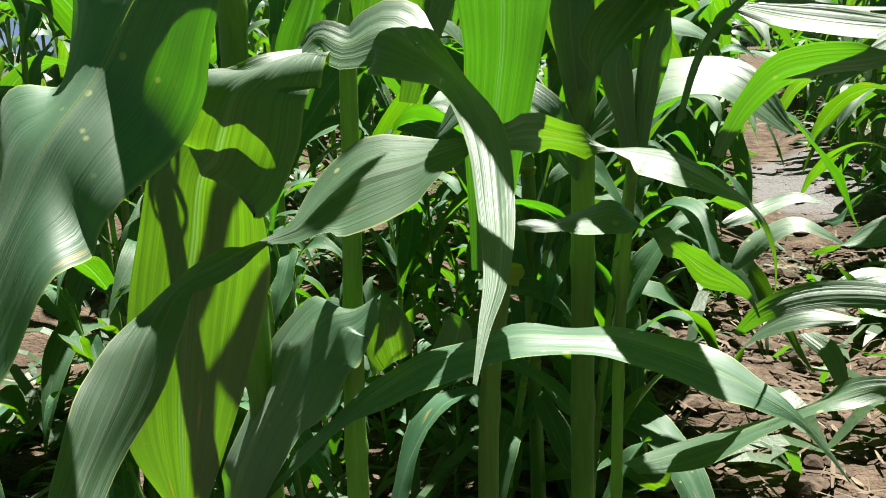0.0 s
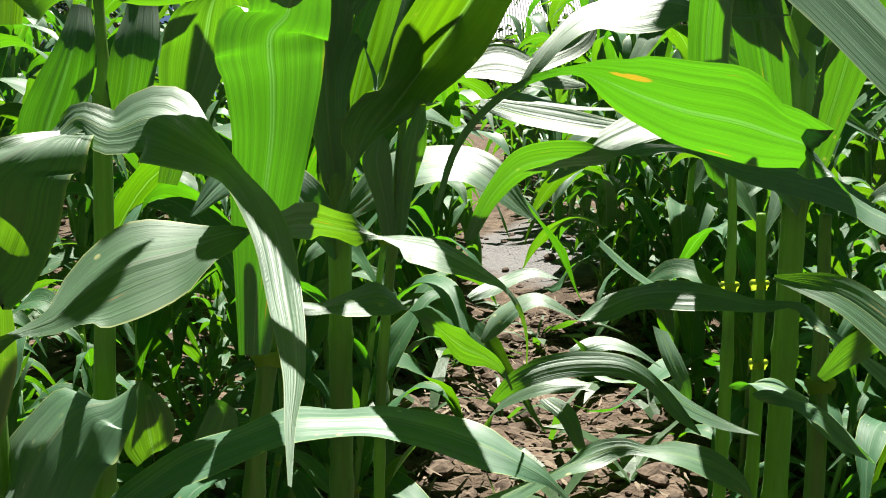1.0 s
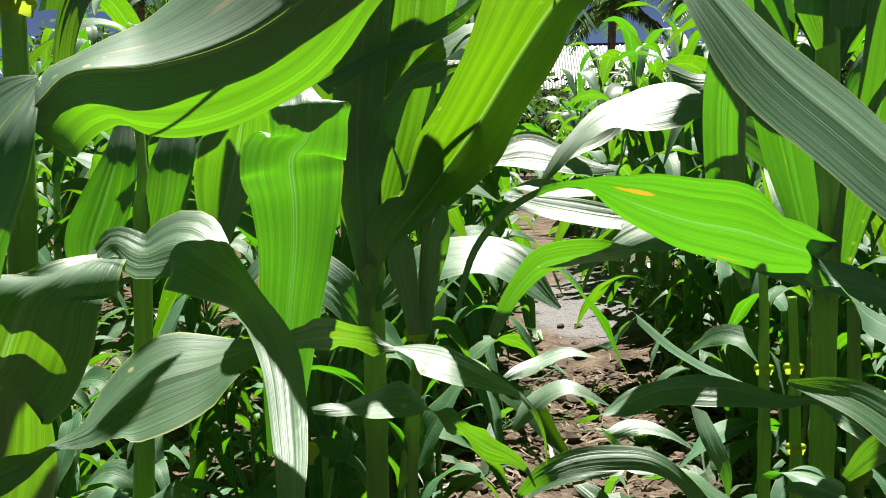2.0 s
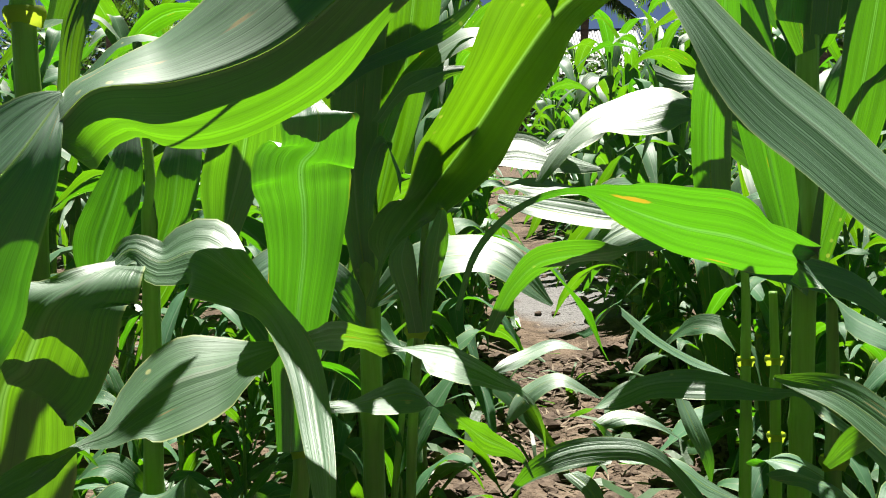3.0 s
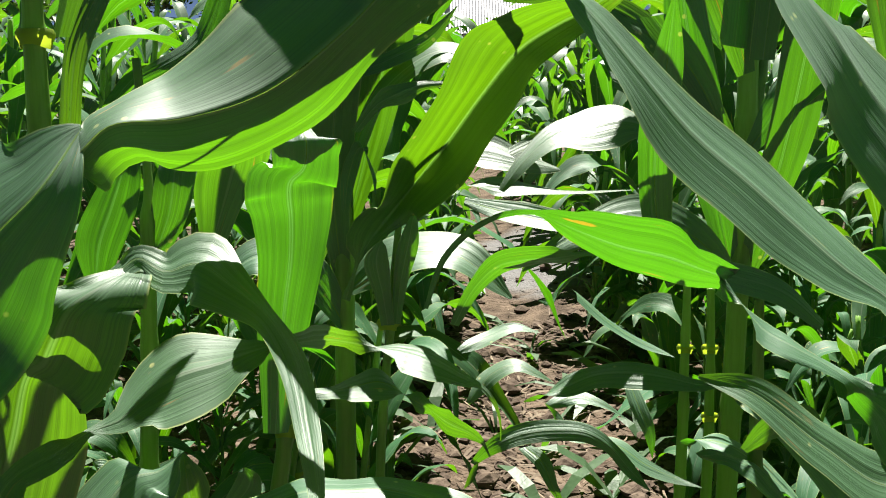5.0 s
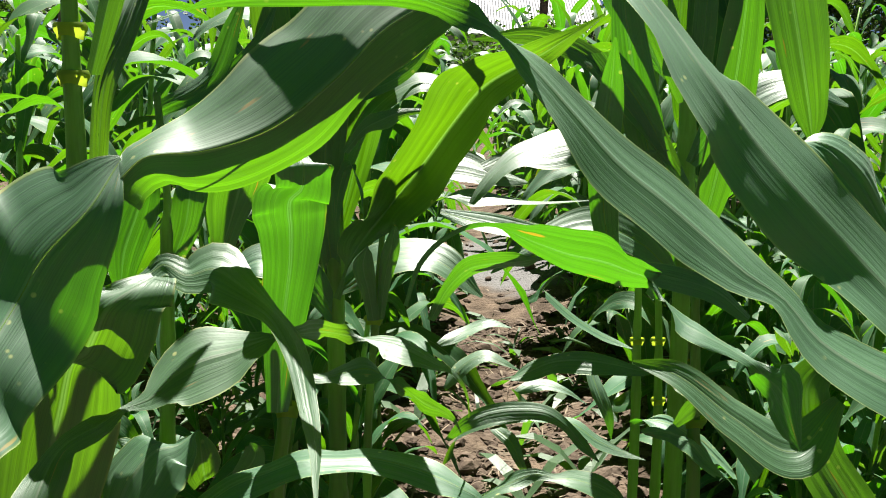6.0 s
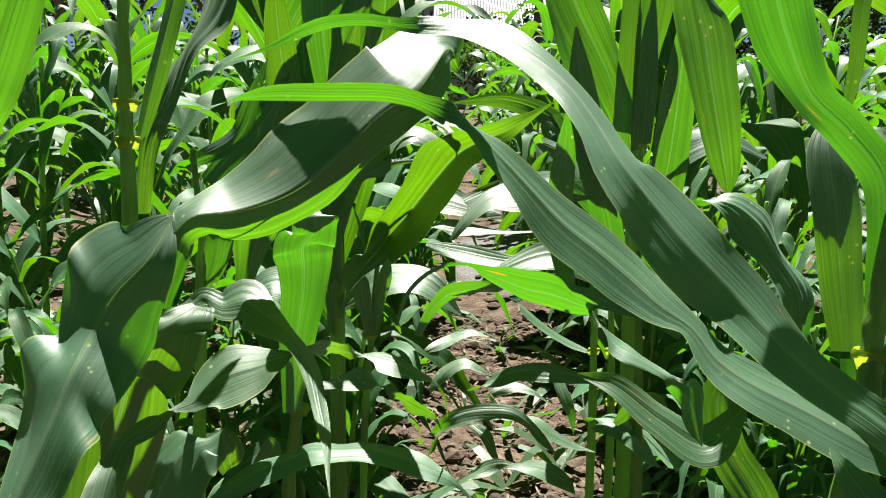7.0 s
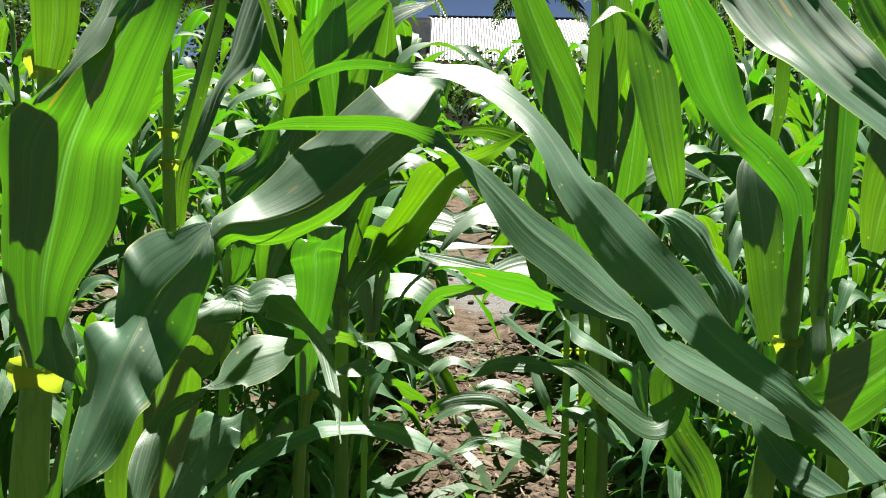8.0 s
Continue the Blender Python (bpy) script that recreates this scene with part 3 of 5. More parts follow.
plant_f = corn_plant("maize plant with broad twisting leaves, one spotted and rust-marked", [(-0.122, 1.504, 0.000, 0.0051), (-0.119, 1.500, 0.422, 0.0046), (-0.113, 1.490, 0.504, 0.0042), (-0.107, 1.470, 0.553, 0.0038), (-0.103, 1.460, 0.597, 0.0039), (-0.098, 1.460, 0.656, 0.0029)])
leaf_on(plant_f, [(0.000, 1.404, 0.890, 0.0086, 19, -13, 0.48, -0.33), (-0.015, 1.320, 0.910, 0.0404, 0, -27, 0.16, -0.48), (-0.042, 1.274, 0.869, 0.0566, 2, -31, 0.11, -0.63), (-0.080, 1.263, 0.843, 0.0550, 5, -31, -0.16, -0.53), (-0.116, 1.253, 0.806, 0.0532, 5, -31, -0.10, -0.63), (-0.163, 1.243, 0.769, 0.0652, -18, -48, -0.17, -0.19), (-0.213, 1.231, 0.752, 0.0584, -20, -54, -0.36, 0.21), (-0.253, 1.221, 0.748, 0.0407, -34, -54, -0.17, 0.80), (-0.268, 1.220, 0.736, 0.0295, -43, -47, 0.59, 0.80), (-0.277, 1.220, 0.726, 0.0101, 32, -23, 0.65, -0.50)], n=56, ripple=0.002)
leaf_on(plant_f, [(-0.275, 1.231, 0.746, 0.0025, -9, 6, 0.78, 0.00), (-0.290, 1.205, 0.712, 0.0409, 14, -18, 0.19, -0.32), (-0.323, 1.198, 0.677, 0.0632, 11, -16, 0.23, -0.17), (-0.341, 1.191, 0.645, 0.0547, 2, -10, 0.69, -0.03), (-0.352, 1.158, 0.611, 0.0453, 2, -26, 0.93, -0.02), (-0.359, 1.144, 0.586, 0.0557, 15, -6, 0.67, -0.25), (-0.377, 1.117, 0.532, 0.0448, 26, -21, 0.76, -0.25), (-0.399, 1.090, 0.471, 0.0003, 26, 6, 0.00, 0.00)], n=48, ripple=0.003)
leaf_on(plant_f, [(-0.071, 1.400, 0.593, 0.0020, -171, 6, 0.09, 0.00), (-0.056, 1.370, 0.640, 0.0025, -171, 6, 0.00, 0.00), (-0.034, 1.350, 0.667, 0.0024, -158, 6, 0.27, 0.00), (-0.011, 1.335, 0.681, 0.0023, -155, 6, 0.20, 0.00), (0.012, 1.315, 0.685, 0.0056, -98, 6, -0.28, 0.00), (0.026, 1.307, 0.680, 0.0196, -99, 6, 0.05, 0.00), (0.045, 1.306, 0.672, 0.0318, -104, 6, 0.28, 0.00), (0.072, 1.303, 0.663, 0.0383, -112, 6, 0.23, 0.00), (0.102, 1.300, 0.657, 0.0387, -117, 6, 0.30, 0.00), (0.123, 1.296, 0.650, 0.0315, -112, 6, 0.49, 0.00), (0.142, 1.294, 0.643, 0.0187, -98, 6, 1.00, 0.00), (0.138, 1.295, 0.640, 0.0143, -62, 6, 0.61, 0.00), (0.148, 1.285, 0.632, 0.0025, -239, 6, 1.60, 0.00), (0.162, 1.274, 0.614, 0.0162, -233, 6, 0.27, 0.00), (0.179, 1.264, 0.605, 0.0168, -233, 6, 0.13, 0.00), (0.200, 1.260, 0.594, 0.0112, -235, 6, 0.04, 0.00), (0.216, 1.252, 0.584, 0.0057, -200, 6, -0.22, 0.00), (0.226, 1.249, 0.574, 0.0150, -129, 6, -0.27, 0.00), (0.232, 1.234, 0.568, 0.0266, -112, 6, 0.07, 0.00), (0.237, 1.220, 0.547, 0.0173, -104, 6, 0.43, 0.00), (0.241, 1.210, 0.529, 0.0005, -104, 6, 0.00, 0.00)], n=64, ripple=0.002, mat=LEAF_RUST)
leaf_on(plant_f, [(-0.146, 1.460, 0.585, 0.0039, -174, 6, 0.04, 0.00), (-0.129, 1.449, 0.631, 0.0049, -179, 6, 1.60, 0.00), (-0.099, 1.465, 0.672, 0.0488, -171, -67, 0.44, 0.24), (-0.055, 1.434, 0.728, 0.0562, -162, -61, 0.29, -0.14), (-0.026, 1.395, 0.769, 0.0503, -156, -59, 0.34, -0.37), (-0.000, 1.363, 0.801, 0.0415, -151, -48, 0.34, -0.44), (0.025, 1.335, 0.817, 0.0304, -141, -44, 0.44, -0.57), (0.045, 1.315, 0.827, 0.0157, -142, -26, 0.48, -0.38), (0.066, 1.299, 0.841, 0.0059, -167, 6, -0.01, 0.00), (0.094, 1.290, 0.859, 0.0002, -167, 6, 0.00, 0.00)], n=48, ripple=0.003)
leaf_on(plant_f, [(-0.107, 1.449, 0.565, 0.0061, 177, 8, -0.11, 0.00), (-0.111, 1.444, 0.595, 0.0077, 177, 8, -0.13, 0.00), (-0.116, 1.439, 0.625, 0.0106, 179, 8, -0.03, 0.00), (-0.113, 1.439, 0.639, 0.0045, 184, 8, 0.38, 0.00), (-0.111, 1.440, 0.644, 0.0002, 184, 8, 0.00, 0.00)])
leaf_on(plant_f, [(-0.100, 1.454, 0.565, 0.0037, -179, 8, 0.12, 0.00), (-0.096, 1.454, 0.603, 0.0066, -177, 8, 0.16, 0.00), (-0.089, 1.449, 0.638, 0.0090, -176, 8, 0.20, 0.00), (-0.084, 1.450, 0.663, 0.0030, -176, 8, 0.29, 0.00), (-0.080, 1.450, 0.673, 0.0002, -176, 8, 0.00, 0.00)])
leaf_on(plant_f, [(-0.168, 1.360, 0.531, 0.0022, -175, 6, 0.45, 0.00), (-0.147, 1.367, 0.531, 0.0085, -239, 6, 0.08, 0.00), (-0.129, 1.372, 0.534, 0.0184, -238, 6, -0.12, 0.00), (-0.109, 1.374, 0.538, 0.0221, -233, 6, 0.09, 0.00), (-0.096, 1.375, 0.534, 0.0150, -245, 6, 0.30, 0.00), (-0.087, 1.373, 0.528, 0.0026, -268, 6, 0.54, 0.00), (-0.070, 1.374, 0.517, 0.0123, -121, 6, 0.58, 0.00), (-0.051, 1.379, 0.501, 0.0159, -133, 6, 0.47, 0.00), (-0.035, 1.379, 0.494, 0.0085, -136, 6, 0.41, 0.00), (-0.023, 1.385, 0.483, 0.0022, -172, 6, 0.06, 0.00), (-0.016, 1.390, 0.468, 0.0005, -172, 6, 0.00, 0.00)], ripple=0.002)
plant_g = corn_plant("slender maize plant with shaded leaves in the row", [(0.206, 1.620, 0.000, 0.0068), (0.204, 1.620, 0.429, 0.0060), (0.202, 1.620, 0.492, 0.0051), (0.201, 1.620, 0.553, 0.0044), (0.197, 1.620, 0.613, 0.0038)])
leaf_on(plant_g, [(-0.055, 1.689, 0.699, 0.0127, 141, 6, 0.12, 0.00), (-0.021, 1.688, 0.707, 0.0269, 146, 6, 0.13, 0.00), (0.018, 1.684, 0.698, 0.0191, 142, 6, 0.28, 0.00), (0.068, 1.690, 0.686, 0.0020, 142, 6, 0.81, 0.00)])
leaf_on(plant_g, [(0.157, 1.640, 0.747, 0.0018, -9, 6, 1.60, 0.00), (0.190, 1.637, 0.725, 0.0220, -3, 6, 0.24, 0.00), (0.237, 1.633, 0.693, 0.0264, -12, 6, 0.19, 0.00), (0.280, 1.626, 0.667, 0.0106, -23, 6, 1.09, 0.00), (0.336, 1.620, 0.634, 0.0006, -23, 6, 0.00, 0.00)])
leaf_on(plant_g, [(-0.043, 1.655, 0.669, 0.0074, 80, 6, 0.59, 0.00), (-0.012, 1.664, 0.672, 0.0171, 130, 6, 0.06, 0.00), (0.032, 1.664, 0.667, 0.0165, 127, 6, 0.07, 0.00), (0.080, 1.665, 0.663, 0.0057, 130, 6, 0.06, 0.00), (0.148, 1.680, 0.664, 0.0004, 130, 6, 0.00, 0.00)])
leaf_on(plant_g, [(0.111, 1.840, 0.508, 0.0107, 112, 8, 0.42, 0.00), (0.154, 1.844, 0.470, 0.0167, 121, 8, 0.63, 0.00), (0.195, 1.844, 0.444, 0.0161, 124, 8, 0.31, 0.00), (0.246, 1.840, 0.421, 0.0005, 124, 8, 0.00, 0.00)])
leaf_on(plant_g, [(0.162, 1.721, 0.428, 0.0076, -22, 8, 0.68, 0.00), (0.172, 1.701, 0.401, 0.0102, -13, 8, 0.64, 0.00), (0.184, 1.691, 0.371, 0.0070, 1, 8, 0.24, 0.00), (0.189, 1.690, 0.340, 0.0005, 1, 8, 0.00, 0.00)])
leaf_on(plant_g, [(-0.030, 1.450, 0.435, 0.0027, -168, 6, 0.05, 0.00), (-0.010, 1.432, 0.461, 0.0076, -191, 6, 0.07, 0.00), (0.014, 1.434, 0.471, 0.0097, -199, 6, 0.29, 0.00), (0.044, 1.435, 0.475, 0.0096, -201, 6, 0.03, 0.00), (0.072, 1.434, 0.473, 0.0083, -204, 6, 0.08, 0.00), (0.093, 1.431, 0.460, 0.0055, -191, 6, 0.01, 0.00), (0.110, 1.427, 0.441, 0.0060, -197, 6, -0.10, 0.00), (0.126, 1.420, 0.426, 0.0006, -197, 6, 0.00, 0.00)], ripple=0.003)
leaf_on(plant_g, [(0.186, 1.363, 0.489, 0.0034, 0), (0.204, 1.355, 0.512, 0.0110, 10), (0.228, 1.355, 0.522, 0.0097, 20), (0.245, 1.347, 0.499, 0.0012, 0)])
plant_h = corn_plant("maize plant with long arching leaves and a whitish collar", [(0.360, 1.193, 0.000, 0.0165), (0.376, 1.200, 0.444, 0.0147), (0.402, 1.220, 0.556, 0.0127), (0.411, 1.240, 0.620, 0.0108), (0.418, 1.250, 0.701, 0.0081), (0.418, 1.250, 0.741, 0.0047), (0.418, 1.250, 0.768, 0.0013)])
leaf_on(plant_h, [(-0.264, 1.360, 0.892, 0.0003, -21, 5, 0.00, 0.00), (-0.201, 1.330, 0.909, 0.0025, -167, 5, -0.05, 0.00), (-0.148, 1.314, 0.931, 0.0078, -129, 5, -0.27, 0.00), (-0.100, 1.295, 0.936, 0.0072, -127, 5, -0.34, 0.00), (-0.058, 1.272, 0.931, 0.0062, -155, 5, -0.58, 0.00), (-0.010, 1.254, 0.929, 0.0177, -221, 5, 0.22, 0.00), (0.028, 1.239, 0.921, 0.0242, -222, 5, 0.17, 0.00), (0.065, 1.220, 0.901, 0.0239, -223, 5, 0.33, 0.00), (0.096, 1.202, 0.875, 0.0274, -232, 5, 0.28, 0.00), (0.120, 1.178, 0.841, 0.0395, -231, 5, 0.25, 0.00), (0.142, 1.154, 0.804, 0.0434, -224, 5, -0.20, 0.00), (0.172, 1.165, 0.770, 0.0433, -216, 5, -0.48, 0.00), (0.206, 1.162, 0.732, 0.0409, -207, 5, -0.52, 0.00), (0.249, 1.167, 0.690, 0.0385, -203, 5, -0.67, 0.00), (0.292, 1.158, 0.646, 0.0353, -213, 5, -0.89, 0.00), (0.336, 1.153, 0.609, 0.0261, -209, 5, -1.42, 0.00), (0.385, 1.154, 0.575, 0.0210, -209, 5, -1.60, 0.00), (0.435, 1.159, 0.536, 0.0216, -213, 5, -1.11, 0.00), (0.484, 1.128, 0.492, 0.0257, -209, 5, -0.47, 0.00)], n=64, ripple=0.003, pleat=0.0003)
leaf_on(plant_h, [(0.015, 1.440, 0.499, 0.0002, -13, 6, 0.00, 0.00), (0.047, 1.433, 0.514, 0.0099, 128, 6, 0.09, 0.00), (0.075, 1.427, 0.529, 0.0141, 121, 6, 0.13, 0.00), (0.106, 1.419, 0.534, 0.0145, 133, 6, 0.19, 0.00), (0.135, 1.413, 0.532, 0.0136, 124, 6, -0.01, 0.00), (0.160, 1.411, 0.527, 0.0068, 137, 6, 0.28, 0.00), (0.180, 1.403, 0.529, 0.0029, 166, 6, 0.75, 0.00), (0.201, 1.394, 0.516, 0.0177, 119, 6, -0.06, 0.00), (0.230, 1.387, 0.494, 0.0254, 117, 6, -0.10, 0.00), (0.249, 1.372, 0.478, 0.0333, 123, 6, 0.07, 0.00), (0.272, 1.354, 0.455, 0.0361, 133, 6, 0.14, 0.00)], ripple=0.003)
leaf_on(plant_h, [(0.427, 1.274, 0.604, 0.0095, -180, 6, 0.03, 0.00), (0.428, 1.274, 0.668, 0.0132, -180, 6, 0.02, 0.00), (0.427, 1.273, 0.735, 0.0155, -181, 6, 0.17, 0.00), (0.419, 1.273, 0.790, 0.0187, -186, 6, -0.24, 0.00), (0.379, 1.272, 0.836, 0.0201, -196, 6, -0.62, 0.00), (0.338, 1.264, 0.870, 0.0199, -198, 6, -0.28, 0.00), (0.305, 1.249, 0.924, 0.0318, -194, 6, 0.11, 0.00), (0.284, 1.238, 0.968, 0.0333, -194, 6, -0.24, 0.00), (0.260, 1.228, 1.009, 0.0234, -197, 6, -0.63, 0.00), (0.223, 1.214, 1.060, 0.0103, -198, 6, -0.67, 0.00)], n=52, ripple=0.006)
leaf_on(plant_h, [(0.415, 1.298, 0.601, 0.0154, 179, 6, -0.10, 0.00), (0.406, 1.308, 0.675, 0.0225, 179, 6, -0.10, 0.00), (0.398, 1.317, 0.747, 0.0275, 180, 6, -0.09, 0.00), (0.392, 1.338, 0.810, 0.0218, 180, 6, 0.01, 0.00), (0.397, 1.359, 0.840, 0.0075, 181, 6, 0.02, 0.00)])
leaf_on(plant_h, [(0.214, 0.983, 1.035, 0.0297, -32, 8, -0.22, 0.00), (0.252, 0.955, 0.980, 0.0520, -28, 8, -0.13, 0.00), (0.272, 0.930, 0.943, 0.0557, -28, 8, -0.27, 0.00), (0.294, 0.900, 0.910, 0.0544, -31, 8, -0.20, 0.00), (0.319, 0.879, 0.883, 0.0488, -35, 8, -0.22, 0.00), (0.347, 0.853, 0.854, 0.0394, -38, 8, -0.26, 0.00)], ripple=0.006, pleat=0.006)
leaf_on(plant_h, [(0.353, 1.170, 0.544, 0.0065, -25, 6, 0.92, 0.00), (0.366, 1.156, 0.521, 0.0187, -18, 6, 0.20, 0.00), (0.385, 1.137, 0.498, 0.0205, -15, 6, 0.30, 0.00), (0.421, 1.116, 0.478, 0.0153, -36, 6, 0.81, 0.00)])
leaf_on(plant_h, [(0.447, 1.257, 0.633, 0.0142, -1, 10, -0.92, 0.00), (0.442, 1.242, 0.599, 0.0144, 8, 10, -0.76, 0.00), (0.435, 1.241, 0.573, 0.0070, -4, 10, -0.73, 0.00)])
leaf_on(plant_h, [(0.397, 1.247, 0.609, 0.0123, 25, 10, 0.03, 0.00), (0.398, 1.244, 0.584, 0.0099, 16, 10, 0.46, 0.00), (0.404, 1.243, 0.566, 0.0036, 49, 10, 1.46, 0.00)])
plant_i = corn_plant("tall maize plant with a long leaf arching over the path", [(0.553, 1.360, 0.000, 0.0146), (0.535, 1.360, 0.465, 0.0131), (0.505, 1.360, 0.591, 0.0113), (0.492, 1.360, 0.682, 0.0105), (0.494, 1.360, 0.817, 0.0088), (0.493, 1.360, 0.946, 0.0072)])
leaf_on(plant_i, [(-0.254, 1.240, 0.845, 0.0003, 3, 5, 0.00, 0.00), (-0.191, 1.232, 0.863, 0.0076, -128, 5, -0.34, 0.00), (-0.125, 1.222, 0.865, 0.0114, -126, 5, -0.15, 0.00), (-0.060, 1.219, 0.864, 0.0118, -123, 5, -0.00, 0.00), (-0.030, 1.215, 0.855, 0.0098, -136, 5, -0.07, 0.00), (0.001, 1.214, 0.842, 0.0169, -236, 5, -0.02, 0.00), (0.032, 1.216, 0.814, 0.0251, -230, 5, -0.11, 0.00), (0.064, 1.227, 0.781, 0.0285, -225, 5, -0.27, 0.00), (0.099, 1.237, 0.745, 0.0352, -220, 5, -0.34, 0.00), (0.138, 1.247, 0.715, 0.0384, -218, 5, -0.41, 0.00), (0.173, 1.251, 0.686, 0.0379, -217, 5, -0.27, 0.00), (0.203, 1.245, 0.660, 0.0260, -213, 5, -0.36, 0.00), (0.233, 1.243, 0.640, 0.0170, -217, 5, -0.43, 0.00), (0.256, 1.229, 0.612, 0.0250, -216, 5, -0.19, 0.00), (0.289, 1.220, 0.591, 0.0334, -225, 5, -0.32, 0.00), (0.340, 1.214, 0.567, 0.0356, -221, 5, -0.37, 0.00), (0.384, 1.202, 0.545, 0.0332, -215, 5, -0.41, 0.00), (0.424, 1.195, 0.521, 0.0231, -205, 5, -0.73, 0.00), (0.471, 1.190, 0.486, 0.0035, -179, 5, -1.60, 0.00)], n=60, ripple=0.002, pleat=0.0003)
leaf_on(plant_i, [(0.174, 1.400, 0.986, 0.0001, 76, 6, 0.00, 0.00), (0.198, 1.405, 1.007, 0.0060, 139, 6, -0.33, 0.00), (0.223, 1.414, 1.022, 0.0072, 146, 6, 0.36, 0.00), (0.244, 1.411, 1.005, 0.0087, -2, 6, 1.33, 0.00), (0.266, 1.408, 0.954, 0.0277, 2, 6, 0.49, 0.00), (0.282, 1.403, 0.880, 0.0269, 2, 6, 0.42, 0.00), (0.296, 1.402, 0.819, 0.0227, 5, 6, 0.40, 0.00), (0.307, 1.407, 0.778, 0.0158, 6, 6, 0.35, 0.00), (0.313, 1.410, 0.750, 0.0005, 6, 6, 0.00, 0.00)], ripple=0.004)
leaf_on(plant_i, [(0.239, 1.310, 0.757, 0.0004, 7, 10, 0.00, 0.00), (0.277, 1.303, 0.758, 0.0176, 133, 10, 0.30, 0.00), (0.310, 1.306, 0.736, 0.0320, 152, 10, -0.16, 0.00), (0.341, 1.316, 0.695, 0.0310, 148, 10, -0.08, 0.00), (0.364, 1.311, 0.658, 0.0280, 153, 10, 0.24, 0.00), (0.371, 1.314, 0.610, 0.0089, 149, 10, 0.28, 0.00), (0.374, 1.310, 0.590, 0.0005, 149, 10, 0.00, 0.00)], ripple=0.008, pleat=0.002)
leaf_on(plant_i, [(0.495, 1.349, 0.624, 0.0038, -179, 12, 0.10, 0.00), (0.503, 1.352, 0.729, 0.0150, -179, 12, 0.09, 0.00), (0.510, 1.356, 0.832, 0.0198, -180, 12, 0.04, 0.00), (0.508, 1.357, 0.933, 0.0166, -181, 12, -0.04, 0.00), (0.498, 1.369, 1.032, 0.0073, -181, 12, -0.08, 0.00)], ripple=0.004)
leaf_on(plant_i, [(0.442, 1.419, 0.842, 0.0048, -178, 10, -0.01, 0.00), (0.448, 1.418, 0.895, 0.0096, -179, 10, -0.11, 0.00), (0.450, 1.418, 0.957, 0.0104, -179, 10, 0.08, 0.00), (0.456, 1.428, 1.017, 0.0096, -180, 10, 0.04, 0.00), (0.453, 1.439, 1.084, 0.0038, -180, 10, -0.03, 0.00)])
leaf_on(plant_i, [(0.459, 1.299, 0.528, 0.0093, -155, 8, 0.28, 0.00), (0.484, 1.279, 0.531, 0.0489, -163, 8, -0.15, 0.00), (0.533, 1.269, 0.566, 0.0444, -165, 8, -0.23, 0.00), (0.577, 1.260, 0.615, 0.0345, -164, 8, -0.29, 0.00)], ripple=0.004)
leaf_on(plant_i, [(0.491, 1.218, 0.730, 0.0119, 177, 8, -0.25, 0.00), (0.492, 1.206, 0.780, 0.0281, 180, 8, -0.13, 0.00), (0.499, 1.195, 0.832, 0.0359, 183, 8, 0.02, 0.00), (0.510, 1.196, 0.883, 0.0305, 181, 8, 0.25, 0.00), (0.524, 1.218, 0.940, 0.0154, 178, 8, 0.26, 0.00)])
leaf_on(plant_i, [(0.464, 1.273, 1.065, 0.0213, 6, 8, -0.03, 0.00), (0.490, 1.264, 1.010, 0.0259, 4, 8, 0.22, 0.00), (0.515, 1.254, 0.966, 0.0257, 5, 8, 0.24, 0.00), (0.539, 1.252, 0.922, 0.0117, 7, 8, 0.52, 0.00)])
plant_j = corn_plant("maize plant with low pale leaves reaching over bare soil", [(0.248, 1.500, 0.000, 0.0089), (0.246, 1.500, 0.374, 0.0080), (0.243, 1.500, 0.442, 0.0068), (0.241, 1.500, 0.503, 0.0057), (0.237, 1.500, 0.582, 0.0046)])
leaf_on(plant_j, [(-0.092, 1.345, 0.375, 0.0060, 127, 6, 0.71, 0.00), (-0.045, 1.350, 0.395, 0.0204, 104, 6, 0.26, 0.00), (-0.009, 1.350, 0.415, 0.0197, 100, 6, 0.36, 0.00), (0.021, 1.345, 0.433, 0.0148, 104, 6, 0.26, 0.00), (0.053, 1.342, 0.447, 0.0062, 171, 6, 0.17, 0.00), (0.071, 1.340, 0.445, 0.0055, 128, 6, -0.27, 0.00), (0.089, 1.342, 0.443, 0.0175, 112, 6, -0.33, 0.00), (0.114, 1.342, 0.435, 0.0185, 119, 6, -0.17, 0.00), (0.133, 1.340, 0.423, 0.0106, 119, 6, -0.08, 0.00), (0.140, 1.340, 0.412, 0.0006, 119, 6, 0.00, 0.00)], ripple=0.003)
leaf_on(plant_j, [(-0.048, 1.460, 0.563, 0.0041, -173, 6, 0.13, 0.00), (-0.031, 1.454, 0.598, 0.0093, -143, 6, -0.44, 0.00), (-0.010, 1.449, 0.620, 0.0160, -128, 6, 0.08, 0.00), (0.011, 1.446, 0.626, 0.0174, -120, 6, 0.28, 0.00), (0.038, 1.449, 0.628, 0.0141, -122, 6, 0.33, 0.00), (0.060, 1.450, 0.631, 0.0022, -173, 6, 0.58, 0.00), (0.089, 1.460, 0.635, 0.0106, -230, 6, -0.29, 0.00), (0.119, 1.470, 0.633, 0.0110, -235, 6, 0.17, 0.00), (0.152, 1.464, 0.620, 0.0165, -231, 6, 0.19, 0.00), (0.199, 1.464, 0.611, 0.0175, -226, 6, 0.05, 0.00), (0.248, 1.469, 0.595, 0.0143, -214, 6, 0.19, 0.00), (0.287, 1.474, 0.564, 0.0074, -210, 6, -0.22, 0.00)], n=52, ripple=0.003)
